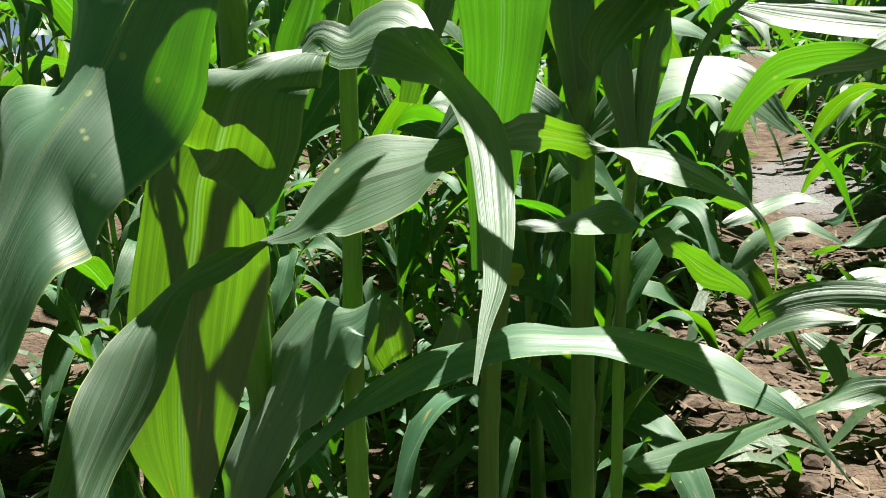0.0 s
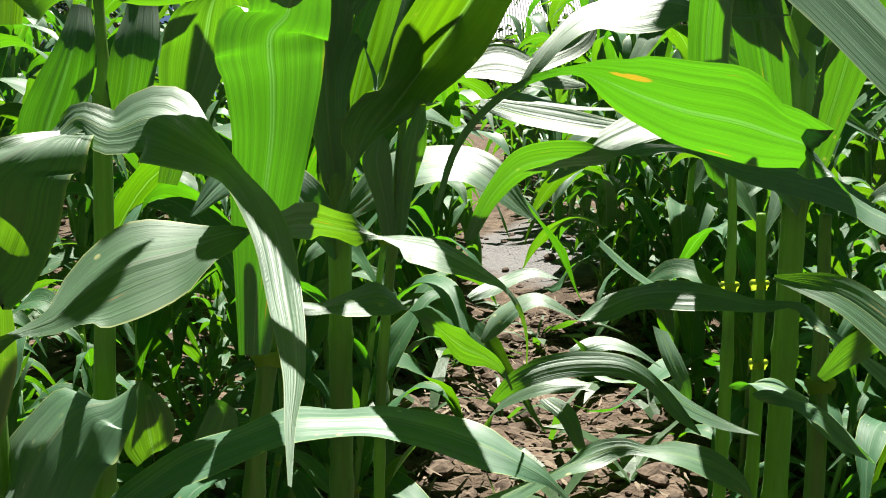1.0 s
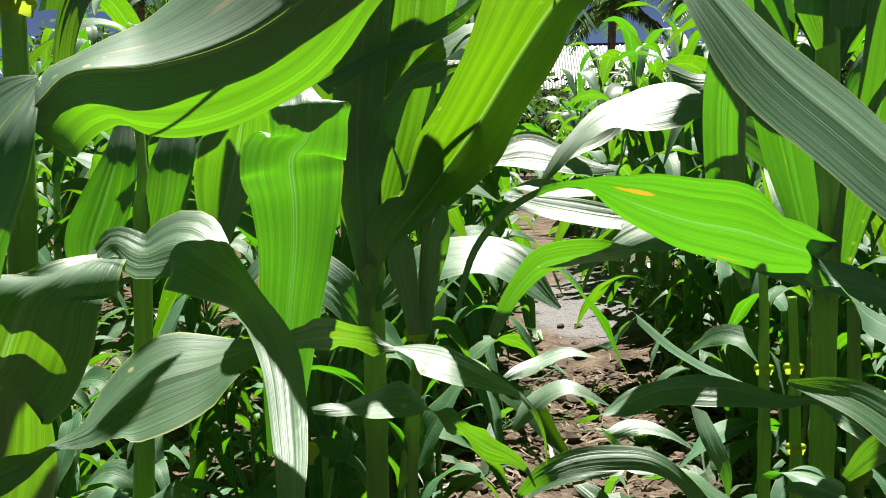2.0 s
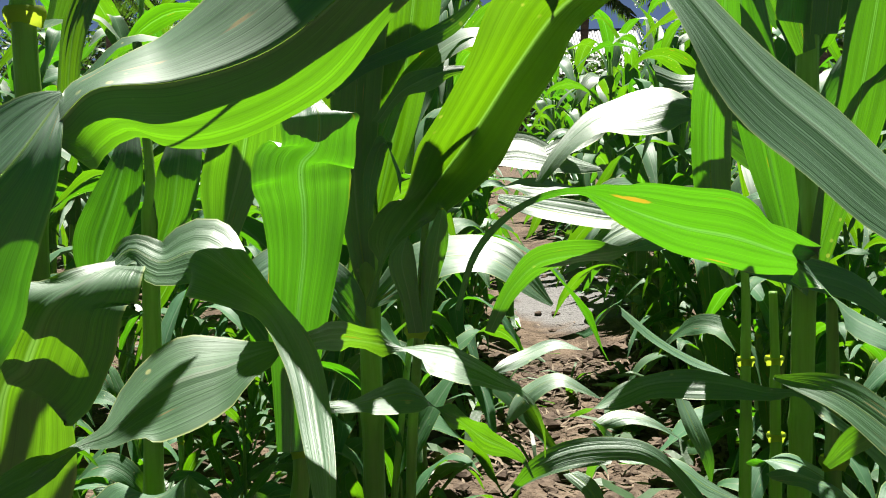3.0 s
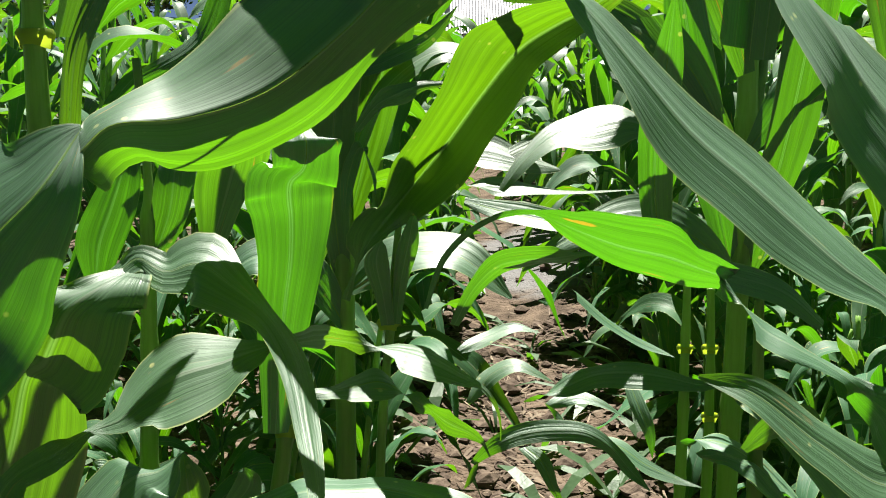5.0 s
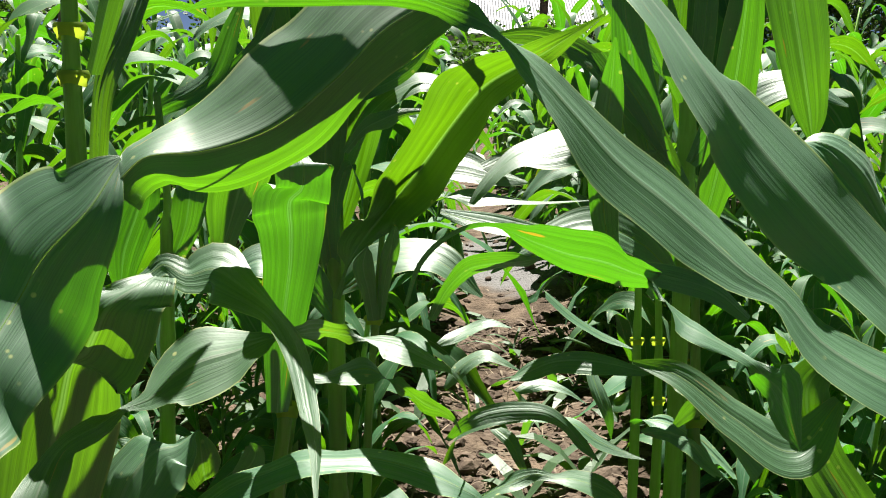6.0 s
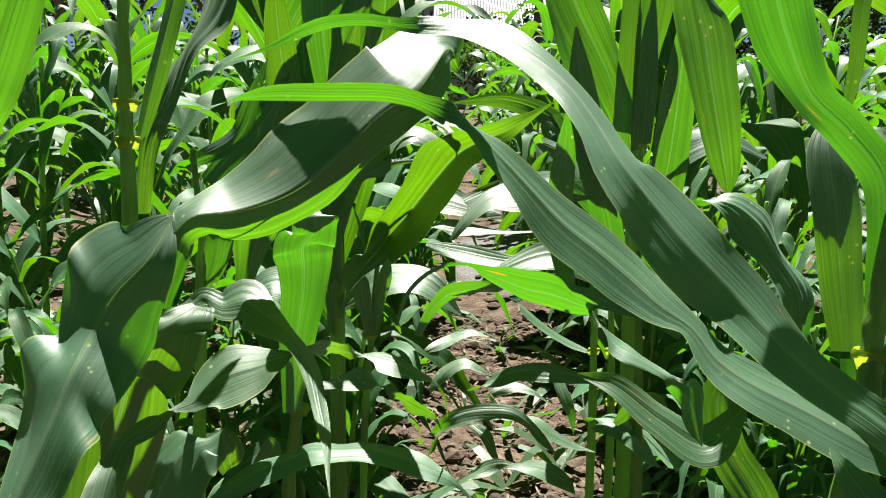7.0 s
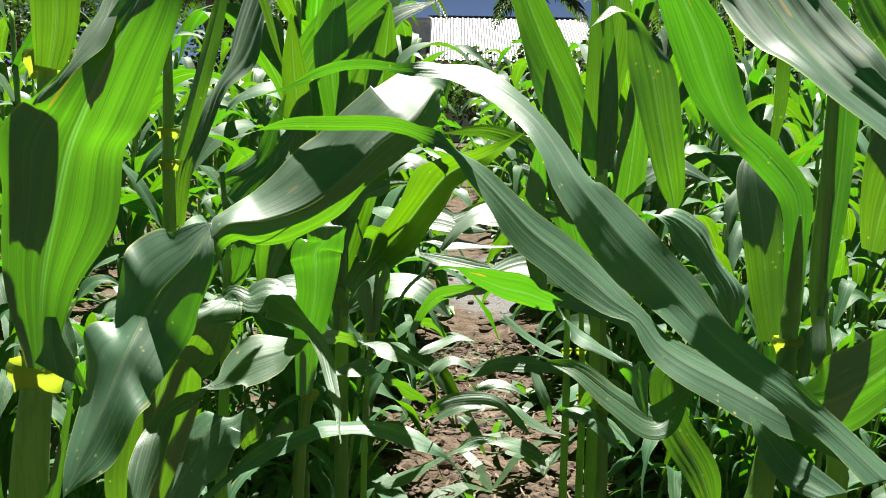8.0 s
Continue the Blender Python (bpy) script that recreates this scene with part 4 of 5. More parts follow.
leaf_on(plant_j, [(0.129, 1.522, 0.840, 0.0146, 9, 6, 0.60, 0.00), (0.158, 1.521, 0.805, 0.0143, 11, 6, 0.36, 0.00), (0.184, 1.531, 0.771, 0.0118, 11, 6, 0.17, 0.00), (0.204, 1.541, 0.738, 0.0066, 11, 6, 0.16, 0.00), (0.219, 1.550, 0.715, 0.0006, 11, 6, 0.00, 0.00)])
leaf_on(plant_j, [(0.041, 1.500, 0.474, 0.0019, -80, 6, 1.60, 0.00), (0.066, 1.480, 0.450, 0.0089, -253, 6, 0.57, 0.00), (0.104, 1.475, 0.446, 0.0148, -244, 6, 0.41, 0.00), (0.132, 1.469, 0.429, 0.0103, -225, 6, 1.03, 0.00), (0.166, 1.465, 0.415, 0.0031, -226, 6, 1.60, 0.00), (0.183, 1.460, 0.411, 0.0005, -226, 6, 0.00, 0.00)])
leaf_on(plant_j, [(0.178, 1.460, 0.442, 0.0027, -166, 6, 0.96, 0.00), (0.200, 1.460, 0.443, 0.0104, -248, 6, -0.16, 0.00), (0.227, 1.454, 0.433, 0.0166, -241, 6, -0.16, 0.00), (0.245, 1.449, 0.414, 0.0125, -225, 6, -0.15, 0.00), (0.265, 1.450, 0.396, 0.0006, -225, 6, 0.00, 0.00)])
leaf_on(plant_j, [(-0.034, 1.550, 0.457, 0.0025, -166, 6, -0.30, 0.00), (-0.012, 1.559, 0.484, 0.0119, -228, 6, -0.01, 0.00), (0.014, 1.559, 0.496, 0.0109, -229, 6, 0.37, 0.00), (0.036, 1.555, 0.488, 0.0060, -225, 6, -0.09, 0.00), (0.054, 1.560, 0.477, 0.0006, -225, 6, 0.00, 0.00)])
leaf_on(plant_j, [(0.029, 1.600, 0.389, 0.0064, -26, 8, 0.66, 0.00), (0.046, 1.581, 0.381, 0.0090, -2, 8, 0.31, 0.00), (0.059, 1.571, 0.355, 0.0053, 8, 8, -0.18, 0.00), (0.071, 1.570, 0.334, 0.0005, 8, 8, 0.00, 0.00)])
leaf_on(plant_j, [(0.325, 1.331, 0.572, 0.0059, 0), (0.291, 1.323, 0.544, 0.0193, 10), (0.300, 1.315, 0.486, 0.0219, 0), (0.338, 1.307, 0.421, 0.0223, -10), (0.366, 1.307, 0.337, 0.0022, 0)])
leaf_on(plant_j, [(0.316, 1.315, 0.532, 0.0061, 20), (0.273, 1.299, 0.491, 0.0249, 30), (0.220, 1.299, 0.520, 0.0216, 30), (0.169, 1.307, 0.557, 0.0122, 20), (0.133, 1.315, 0.566, 0.0015, 0)])
plant_k = corn_plant("slender maize plant with a pale arching leaf in the row", [(0.228, 1.600, 0.000, 0.0066), (0.228, 1.600, 0.400, 0.0059), (0.226, 1.600, 0.443, 0.0053), (0.224, 1.600, 0.504, 0.0046), (0.220, 1.600, 0.570, 0.0040)])
leaf_on(plant_k, [(-0.007, 1.480, 0.683, 0.0028, -176, 6, 0.30, 0.00), (0.015, 1.489, 0.711, 0.0112, -229, 6, -0.27, 0.00), (0.043, 1.499, 0.733, 0.0213, -232, 6, -0.29, 0.00), (0.071, 1.503, 0.740, 0.0295, -223, 6, -0.20, 0.00), (0.103, 1.508, 0.746, 0.0256, -218, 6, -0.05, 0.00), (0.124, 1.509, 0.742, 0.0127, -219, 6, 0.13, 0.00), (0.153, 1.510, 0.735, 0.0044, -173, 6, 0.97, 0.00), (0.205, 1.520, 0.738, 0.0004, -173, 6, 0.00, 0.00)], ripple=0.003)
leaf_on(plant_k, [(0.132, 1.744, 0.789, 0.0100, 158, 6, 0.48, 0.00), (0.165, 1.749, 0.779, 0.0130, 142, 6, 0.03, 0.00), (0.210, 1.755, 0.789, 0.0063, 136, 6, 0.14, 0.00), (0.223, 1.760, 0.799, 0.0002, 136, 6, 0.00, 0.00)])
leaf_on(plant_k, [(-0.017, 1.680, 0.688, 0.0026, -170, 6, 0.21, 0.00), (0.021, 1.689, 0.706, 0.0132, -215, 6, -0.23, 0.00), (0.063, 1.694, 0.727, 0.0105, -199, 6, 0.19, 0.00), (0.080, 1.700, 0.745, 0.0001, -199, 6, 0.00, 0.00)])
leaf_on(plant_k, [(-0.032, 1.600, 0.343, 0.0038, -12, 6, -1.60, 0.00), (-0.021, 1.605, 0.373, 0.0061, 84, 6, -1.11, 0.00), (0.022, 1.589, 0.406, 0.0114, 134, 6, 0.21, 0.00), (0.069, 1.585, 0.409, 0.0055, 113, 6, -0.55, 0.00)])
leaf_on(plant_k, [(-0.044, 1.750, 0.452, 0.0037, -176, 6, 0.42, 0.00), (-0.008, 1.765, 0.467, 0.0161, -241, 6, -0.03, 0.00), (0.026, 1.770, 0.478, 0.0106, -240, 6, 0.18, 0.00), (0.057, 1.770, 0.472, 0.0005, -240, 6, 0.00, 0.00)])
leaf_on(plant_k, [(0.055, 1.620, 0.429, 0.0039, -176, 6, 0.54, 0.00), (0.086, 1.630, 0.438, 0.0111, -232, 6, 0.08, 0.00), (0.115, 1.625, 0.432, 0.0055, -219, 6, 0.85, 0.00), (0.143, 1.620, 0.415, 0.0006, -219, 6, 0.00, 0.00)])
leaf_on(plant_k, [(0.176, 1.520, 0.431, 0.0004, 7, 6, 0.00, 0.00), (0.200, 1.518, 0.435, 0.0181, 102, 6, -0.11, 0.00), (0.226, 1.512, 0.430, 0.0399, 109, 6, -0.14, 0.00), (0.256, 1.504, 0.410, 0.0495, 115, 6, -0.21, 0.00), (0.278, 1.499, 0.389, 0.0347, 112, 6, 0.08, 0.00), (0.284, 1.480, 0.382, 0.0006, 112, 6, 0.00, 0.00)], ripple=0.004)
leaf_on(plant_k, [(-0.040, 1.536, 0.667, 0.0047, -30), (0.006, 1.536, 0.655, 0.0145, -40), (0.057, 1.528, 0.647, 0.0116, -30), (0.122, 1.528, 0.645, 0.0005, 0)])
leaf_on(plant_k, [(0.156, 1.505, 0.592, 0.0049, 0), (0.134, 1.481, 0.658, 0.0131, -6), (0.124, 1.457, 0.732, 0.0157, 0), (0.124, 1.426, 0.799, 0.0121, 0), (0.122, 1.402, 0.848, 0.0011, 0)], ripple=0.006)
plant_m = corn_plant("mature green maize plant with upright leaves in the row", [(0.247, 1.584, 0.000, 0.0122), (0.245, 1.584, 0.444, 0.0109), (0.242, 1.584, 0.673, 0.0107), (0.240, 1.592, 0.849, 0.0097), (0.235, 1.600, 1.063, 0.0078)])
leaf_on(plant_m, [(0.113, 1.622, 1.070, 0.0215, 3, 6, 0.07, 0.00), (0.136, 1.612, 0.993, 0.0228, 3, 6, 0.09, 0.00), (0.161, 1.603, 0.914, 0.0250, 3, 6, 0.61, 0.00), (0.184, 1.602, 0.874, 0.0222, 7, 6, 0.15, 0.00), (0.216, 1.600, 0.814, 0.0005, 7, 6, 0.00, 0.00)])
leaf_on(plant_m, [(0.217, 1.559, 0.815, 0.0140, 179, 6, -0.16, 0.00), (0.218, 1.548, 0.927, 0.0153, 180, 6, 0.01, 0.00), (0.216, 1.549, 1.010, 0.0084, 179, 6, -0.04, 0.00), (0.210, 1.550, 1.067, 0.0004, 179, 6, 0.00, 0.00)])
leaf_on(plant_m, [(0.238, 1.539, 0.802, 0.0120, -180, 6, 0.02, 0.00), (0.239, 1.529, 0.902, 0.0118, -180, 6, -0.01, 0.00), (0.233, 1.529, 1.000, 0.0075, -181, 6, -0.05, 0.00), (0.229, 1.530, 1.056, 0.0004, -181, 6, 0.00, 0.00)])
leaf_on(plant_m, [(0.232, 1.568, 0.790, 0.0087, 0), (0.195, 1.552, 0.883, 0.0238, 0), (0.147, 1.536, 0.968, 0.0299, 0), (0.108, 1.528, 1.051, 0.0212, 0), (0.074, 1.528, 1.122, 0.0025, 0)], ripple=0.004)
leaf_on(plant_m, [(0.240, 1.584, 0.574, 0.0071, 0), (0.200, 1.560, 0.703, 0.0192, -6), (0.170, 1.536, 0.807, 0.0221, -6), (0.151, 1.521, 0.890, 0.0149, 0), (0.142, 1.505, 0.946, 0.0016, 0)], ripple=0.005)
leaf_on(plant_m, [(0.245, 1.584, 0.565, 0.0071, 0), (0.267, 1.560, 0.695, 0.0210, 6), (0.276, 1.536, 0.809, 0.0238, 6), (0.276, 1.513, 0.908, 0.0164, 0), (0.272, 1.497, 0.980, 0.0016, 0)], ripple=0.005)
leaf_on(plant_m, [(0.241, 1.584, 0.806, 0.0088, 0), (0.243, 1.568, 0.909, 0.0191, 10), (0.251, 1.560, 1.001, 0.0222, 10), (0.254, 1.552, 1.105, 0.0025, 0)])
leaf_on(plant_m, [(0.239, 1.568, 0.694, 0.0075, 20), (0.176, 1.536, 0.773, 0.0196, 30), (0.121, 1.521, 0.831, 0.0153, 30), (0.060, 1.513, 0.855, 0.0105, -20), (-0.007, 1.513, 0.852, 0.0009, -20)])
leaf_on(plant_m, [(0.242, 1.568, 0.577, 0.0075, 20), (0.181, 1.536, 0.635, 0.0201, 20), (0.127, 1.521, 0.655, 0.0244, 40), (0.066, 1.513, 0.638, 0.0154, 40), (0.016, 1.513, 0.603, 0.0009, 20)])
leaf_on(plant_m, [(0.242, 1.568, 0.720, 0.0070, 0), (0.282, 1.552, 0.783, 0.0219, -20), (0.338, 1.536, 0.810, 0.0221, -40), (0.399, 1.536, 0.786, 0.0022, -40)])
plant_n = corn_plant("mature green maize plant with crowded upright leaves in the row", [(-0.168, 1.608, 0.000, 0.0124), (-0.168, 1.608, 0.428, 0.0111), (-0.167, 1.608, 0.661, 0.0108), (-0.164, 1.615, 0.840, 0.0098), (-0.159, 1.623, 1.058, 0.0079)])
leaf_on(plant_n, [(-0.255, 1.599, 0.872, 0.0063, -175, 6, 0.16, 0.00), (-0.239, 1.598, 0.917, 0.0166, -173, 6, 0.18, 0.00), (-0.208, 1.587, 0.977, 0.0256, -171, 6, 0.12, 0.00), (-0.160, 1.577, 1.027, 0.0277, -168, 6, 0.34, 0.00), (-0.109, 1.577, 1.070, 0.0257, -169, 6, 0.48, 0.00)])
leaf_on(plant_n, [(-0.313, 1.507, 0.744, 0.0249, 165, 8, 0.15, 0.00), (-0.272, 1.507, 0.795, 0.0212, 159, 8, 0.08, 0.00), (-0.237, 1.519, 0.841, 0.0090, 187, 8, -0.04, 0.00), (-0.212, 1.530, 0.895, 0.0002, 187, 8, 0.00, 0.00)])
leaf_on(plant_n, [(-0.188, 1.659, 0.879, 0.0089, -176, 8, 0.31, 0.00), (-0.167, 1.657, 0.950, 0.0249, -176, 8, 0.22, 0.00), (-0.149, 1.656, 1.010, 0.0279, -173, 8, 0.41, 0.00), (-0.111, 1.659, 1.049, 0.0091, -183, 8, 1.60, 0.00), (-0.065, 1.670, 1.019, 0.0006, -183, 8, 0.00, 0.00)])
leaf_on(plant_n, [(-0.191, 1.519, 0.760, 0.0069, -170, 6, 0.26, 0.00), (-0.153, 1.524, 0.783, 0.0079, -208, 6, -0.04, 0.00), (-0.113, 1.534, 0.800, 0.0086, -201, 6, -0.18, 0.00), (-0.073, 1.549, 0.823, 0.0065, -164, 6, -0.30, 0.00), (-0.049, 1.560, 0.852, 0.0002, -164, 6, 0.00, 0.00)])
leaf_on(plant_n, [(-0.141, 1.500, 0.734, 0.0041, -171, 6, 0.45, 0.00), (-0.121, 1.499, 0.758, 0.0059, -169, 6, 0.53, 0.00), (-0.103, 1.499, 0.768, 0.0109, -175, 6, 0.53, 0.00), (-0.083, 1.509, 0.776, 0.0053, -179, 6, 0.77, 0.00), (-0.036, 1.520, 0.779, 0.0004, -179, 6, 0.00, 0.00)])
leaf_on(plant_n, [(-0.160, 1.560, 0.652, 0.0034, -178, 8, -0.03, 0.00), (-0.155, 1.559, 0.689, 0.0078, -175, 8, 0.09, 0.00), (-0.142, 1.550, 0.717, 0.0058, -106, 8, 1.08, 0.00), (-0.129, 1.540, 0.691, 0.0033, -57, 8, 1.60, 0.00), (-0.126, 1.530, 0.673, 0.0005, -57, 8, 0.00, 0.00)])
leaf_on(plant_n, [(-0.163, 1.600, 0.761, 0.0089, 0), (-0.156, 1.584, 0.867, 0.0191, 0), (-0.131, 1.568, 0.960, 0.0255, 0), (-0.088, 1.560, 1.018, 0.0214, -30), (-0.023, 1.552, 1.044, 0.0022, -40)])
leaf_on(plant_n, [(-0.167, 1.608, 0.616, 0.0072, 0), (-0.130, 1.584, 0.754, 0.0212, 6), (-0.109, 1.560, 0.876, 0.0240, 6), (-0.094, 1.536, 0.976, 0.0166, 0), (-0.087, 1.521, 1.038, 0.0016, 0)], ripple=0.005)
leaf_on(plant_n, [(-0.169, 1.608, 0.597, 0.0073, 0), (-0.197, 1.584, 0.717, 0.0213, -6), (-0.220, 1.560, 0.832, 0.0241, -6), (-0.230, 1.536, 0.940, 0.0183, 0), (-0.231, 1.521, 1.019, 0.0016, 0)], ripple=0.005)
leaf_on(plant_n, [(-0.169, 1.608, 0.560, 0.0073, 0), (-0.174, 1.576, 0.684, 0.0194, 0), (-0.163, 1.552, 0.790, 0.0223, 4), (-0.142, 1.528, 0.892, 0.0166, 0), (-0.125, 1.513, 0.957, 0.0016, 0)], ripple=0.005)
leaf_on(plant_n, [(-0.164, 1.608, 0.796, 0.0089, 0), (-0.177, 1.592, 0.893, 0.0209, 0), (-0.180, 1.576, 0.986, 0.0257, 0), (-0.166, 1.568, 1.099, 0.0025, 0)])
leaf_on(plant_n, [(-0.164, 1.600, 0.690, 0.0076, -20), (-0.120, 1.568, 0.773, 0.0249, -40), (-0.058, 1.552, 0.810, 0.0239, -50), (-0.006, 1.544, 0.777, 0.0020, -30)])
leaf_on(plant_n, [(-0.165, 1.600, 0.562, 0.0077, -20), (-0.110, 1.568, 0.606, 0.0330, -50), (-0.047, 1.552, 0.610, 0.0271, -50), (0.008, 1.544, 0.569, 0.0019, -20)])
leaf_on(plant_n, [(-0.167, 1.600, 0.525, 0.0077, 20), (-0.202, 1.584, 0.583, 0.0227, 30), (-0.256, 1.584, 0.600, 0.0278, 50), (-0.302, 1.584, 0.562, 0.0020, 30)])
collar_on(plant_d, -0.308, 0.860, 0.680, 0.0155, 1.1)
collar_on(plant_d, -0.300, 0.890, 0.912, 0.0145, 0.9)
collar_on(plant_h, 0.410, 1.240, 0.616, 0.0115, 1.5)
collar_on(plant_e, -0.363, 1.360, 0.809, 0.0105, 0.7)
collar_on(plant_e, -0.363, 1.360, 0.850, 0.0105, 0.8)
collar_on(plant_a, -0.189, 1.400, 0.488, 0.0095, 1.0)
collar_on(plant_j, 0.244, 1.500, 0.441, 0.0085, 1.0)
collar_on(plant_k, 0.223, 1.600, 0.504, 0.0065, 0.8)
collar_on(plant_k, 0.227, 1.600, 0.428, 0.0065, 0.8)
collar_on(plant_g, 0.202, 1.620, 0.498, 0.0065, 0.8)
collar_on(plant_f, -0.108, 1.460, 0.564, 0.0070, 0.8)
# -- end of the plants round the camera --

# the rest of the field
FIELD = random.Random(7)


def field_leaves(rng, h, lean):
    """Rows of twelve blades in two opposite ranks on a stem of height h."""
    turn = rng.uniform(0, 3.14)
    for i in range(12):
        k = (i + 0.8) / 12.2
        z = h * 0.78 * k
        az = turn + math.pi * i + rng.uniform(-0.6, 0.6)
        out = Vector((math.cos(az), math.sin(az), 0))
        size = rng.uniform(0.46, 0.78) * (0.58 + 0.42 * math.sin(math.pi * min(1, k + 0.12)))
        steep = rng.random() < 0.35
        up = rng.uniform(1.1, 1.6) if steep else rng.uniform(0.45, 0.95) + 0.75 * k
        droop = rng.uniform(0.0, 0.5) if steep else rng.uniform(0.4, 1.3) * (1.25 - 0.8 * k)
        reach = rng.uniform(0.35, 0.6) if steep else 0.75
        wide = rng.uniform(0.032, 0.048) * (0.75 + 0.35 * math.sin(math.pi * k))
        sway = Vector((-out.y, out.x, 0)) * rng.uniform(-0.16, 0.16)
        rows, tw = [], rng.uniform(-80, 80)
        for s, wk in ((0, 0.30), (0.08, 0.55), (0.25, 0.95), (0.45, 1.0), (0.65, 0.8), (0.85, 0.42), (1.0, 0.03)):
            p = out * (size * (s * (reach - 0.12 * s))) + sway * s * s + Vector((lean[0] * k * k, lean[1] * k * k, z + size * (up * s - (up * 0.55 + droop * 0.75) * s * s)))
            p.z = max(p.z, 0.03)
            rows.append((*p, wide * wk, tw * s * s + rng.uniform(-12, 12), 10))
        yield i, rows


LEVEL = Vector((0.02, 0.03, -1))


def field_plant(seed):
    """A whole plant at the origin with leaves in two opposite ranks."""
    rng = random.Random(seed)
    h = rng.uniform(1.3, 1.6)
    lean = (rng.uniform(-0.05, 0.05), rng.uniform(-0.05, 0.05))
    stem = [(lean[0] * k * k, lean[1] * k * k, h * 0.8 * k, 0.0125 * (1 - 0.45 * k)) for k in (0, 0.25, 0.5, 0.75, 1)]
    plant = corn_plant("green maize plant with arching leaves in the row", stem, 45)
    for i, rows in field_leaves(rng, h, lean):
        COUNT[0] += 1
        bm, rib = blade(rows, 20, 0.007, COUNT[0], 6, LEVEL)
        leaf = part("leaf", bm, LEAF_FIELD, plant)
        if i % 4:
            rib.free()
        else:
            part("midrib", rib, RIB, leaf)
    for k in (0.22, 0.45):
        collar_on(plant, lean[0] * k * k, lean[1] * k * k, h * 0.8 * k, 0.0098, 1.0)
    return plant


kinds = [field_plant(100 + i) for i in range(8)]
near, far = [], []
for row in range(-12, 13):
    x = -0.30 + 0.80 * row
    # rows start behind the camera: unseen there, added to block skylight
    y = -2.4 + FIELD.uniform(0, 0.2)
    while y < 12:
        close = -0.8 < y < 3.5 and abs(x) < 2.6
        if abs(x) < 0.52 * max(y, 0) + 1.6 and not (row in (0, 1) and -0.75 < y < 1.8 + 0.55 * row):
            (near if close else far).append((x + FIELD.uniform(-0.06, 0.06), y))
        y += FIELD.uniform(0.19, 0.28) * (1 if close and abs(x) < 1.5 else 1.25)


def stand(x, y, size):
    return pose(x, y, ground_height(x, y) - 0.01, FIELD.uniform(-4, 4), FIELD.uniform(-4, 4), FIELD.uniform(0, 360)) @ Matrix.Scale(size, 4)


for i, (x, y) in enumerate(near):
    # unseen plants beside the camera (y < 0.6) are enlarged to cut skylight
    m = stand(x, y, FIELD.uniform(0.82, 1.12) * (1.25 if y < 0.6 else 1))
    if i < len(kinds):
        kinds[i].matrix_basis = m
    else:
        c = copy_thing(kinds[i % len(kinds)], m)
        c.matrix_basis = m

for i in range(170):
    side = FIELD.choice((-1, 1))
    x, y = side * FIELD.uniform(0.10 if side < 0 else 0.40, 0.95), 1.62 + 3.0 * FIELD.random() ** 1.4
    m = pose(x, y, ground_height(x, y) - 0.01, FIELD.uniform(-12, 12), FIELD.uniform(-12, 12), FIELD.uniform(0, 360)) @ Matrix.Scale(FIELD.uniform(0.26, 0.55), 4)
    c = copy_thing(kinds[i % len(kinds)], m)
    c.matrix_basis = m
    tagged(c, "small late maize plant low between the rows")


def far_rows(places):
    """The rows further off, and the unseen ones behind the camera, joined into one."""
    LEAF_FAR = leaf_material("far_maize_leaf", *LEAF_TONES, island=True, wax=0.15)
    plans = []
    for seed in range(200, 210):
        rng = random.Random(seed)
        h, lean = rng.uniform(1.3, 1.6), (rng.uniform(-0.05, 0.05), rng.uniform(-0.05, 0.05))
        v, f, uvs, mats = [], [], [], []
        stem = [(lean[0] * k * k, lean[1] * k * k, h * 0.8 * k, 0.0125 * (1 - 0.45 * k)) for k in (0, 0.25, 0.5, 0.75, 1)]
        pieces = [(tube(stem, 6, 5), 1)]
        for _, rows in field_leaves(rng, h, lean):
            bm, rib = blade(rows, 11, 0.007, seed, 4, LEVEL)
            rib.free()
            pieces.append((bm, 0))
        for bm, kind in pieces:
            base = len(v)
            bm.verts.index_update()
            v += [q.co.copy() for q in bm.verts]
            layer = bm.loops.layers.uv.active
            for face in bm.faces:
                f.append([base + q.index for q in face.verts])
                uvs += [tuple(loop[layer].uv) if layer else (0.3, 0.0) for loop in face.loops]
                mats.append(kind)
            bm.free()
        plans.append((v, f, uvs, mats))
    verts, faces, coords, slots = [], [], [], []
    for i, (x, y) in enumerate(places):
        # those behind the camera are out of view, scaled up to hold back skylight
        m = stand(x, y, FIELD.uniform(0.85, 1.15) * (1.25 if y < 0.6 else 1))
        v, f, uvs, mats = plans[i % len(plans)]
        base = len(verts)
        verts += [tuple(m @ q) for q in v]
        faces += [[base + q for q in face] for face in f]
        coords += uvs
        slots += mats
    me = bpy.data.meshes.new("maize_rows")
    me.from_pydata(verts, [], faces)
    me.materials.append(LEAF_FAR)
    me.materials.append(STALK)
    me.polygons.foreach_set("material_index", slots)
    me.polygons.foreach_set("use_smooth", [True] * len(faces))
    layer = me.uv_layers.new(name="UVMap")
    layer.data.foreach_set("uv", [c for uv in coords for c in uv])
    return tagged(new("maize_rows", me), "dense rows of green maize further off and, unseen, behind the camera", "maize rows", kind="stuff")


far_rows(far)


# weeds, litter and clods on the soil
def stuff(name, verts, faces, mat, label, category):
    me = bpy.data.meshes.new(name)
    me.from_pydata(verts, [], faces)
    me.materials.append(mat)
    return tagged(new(name, me), label, category, kind="stuff")


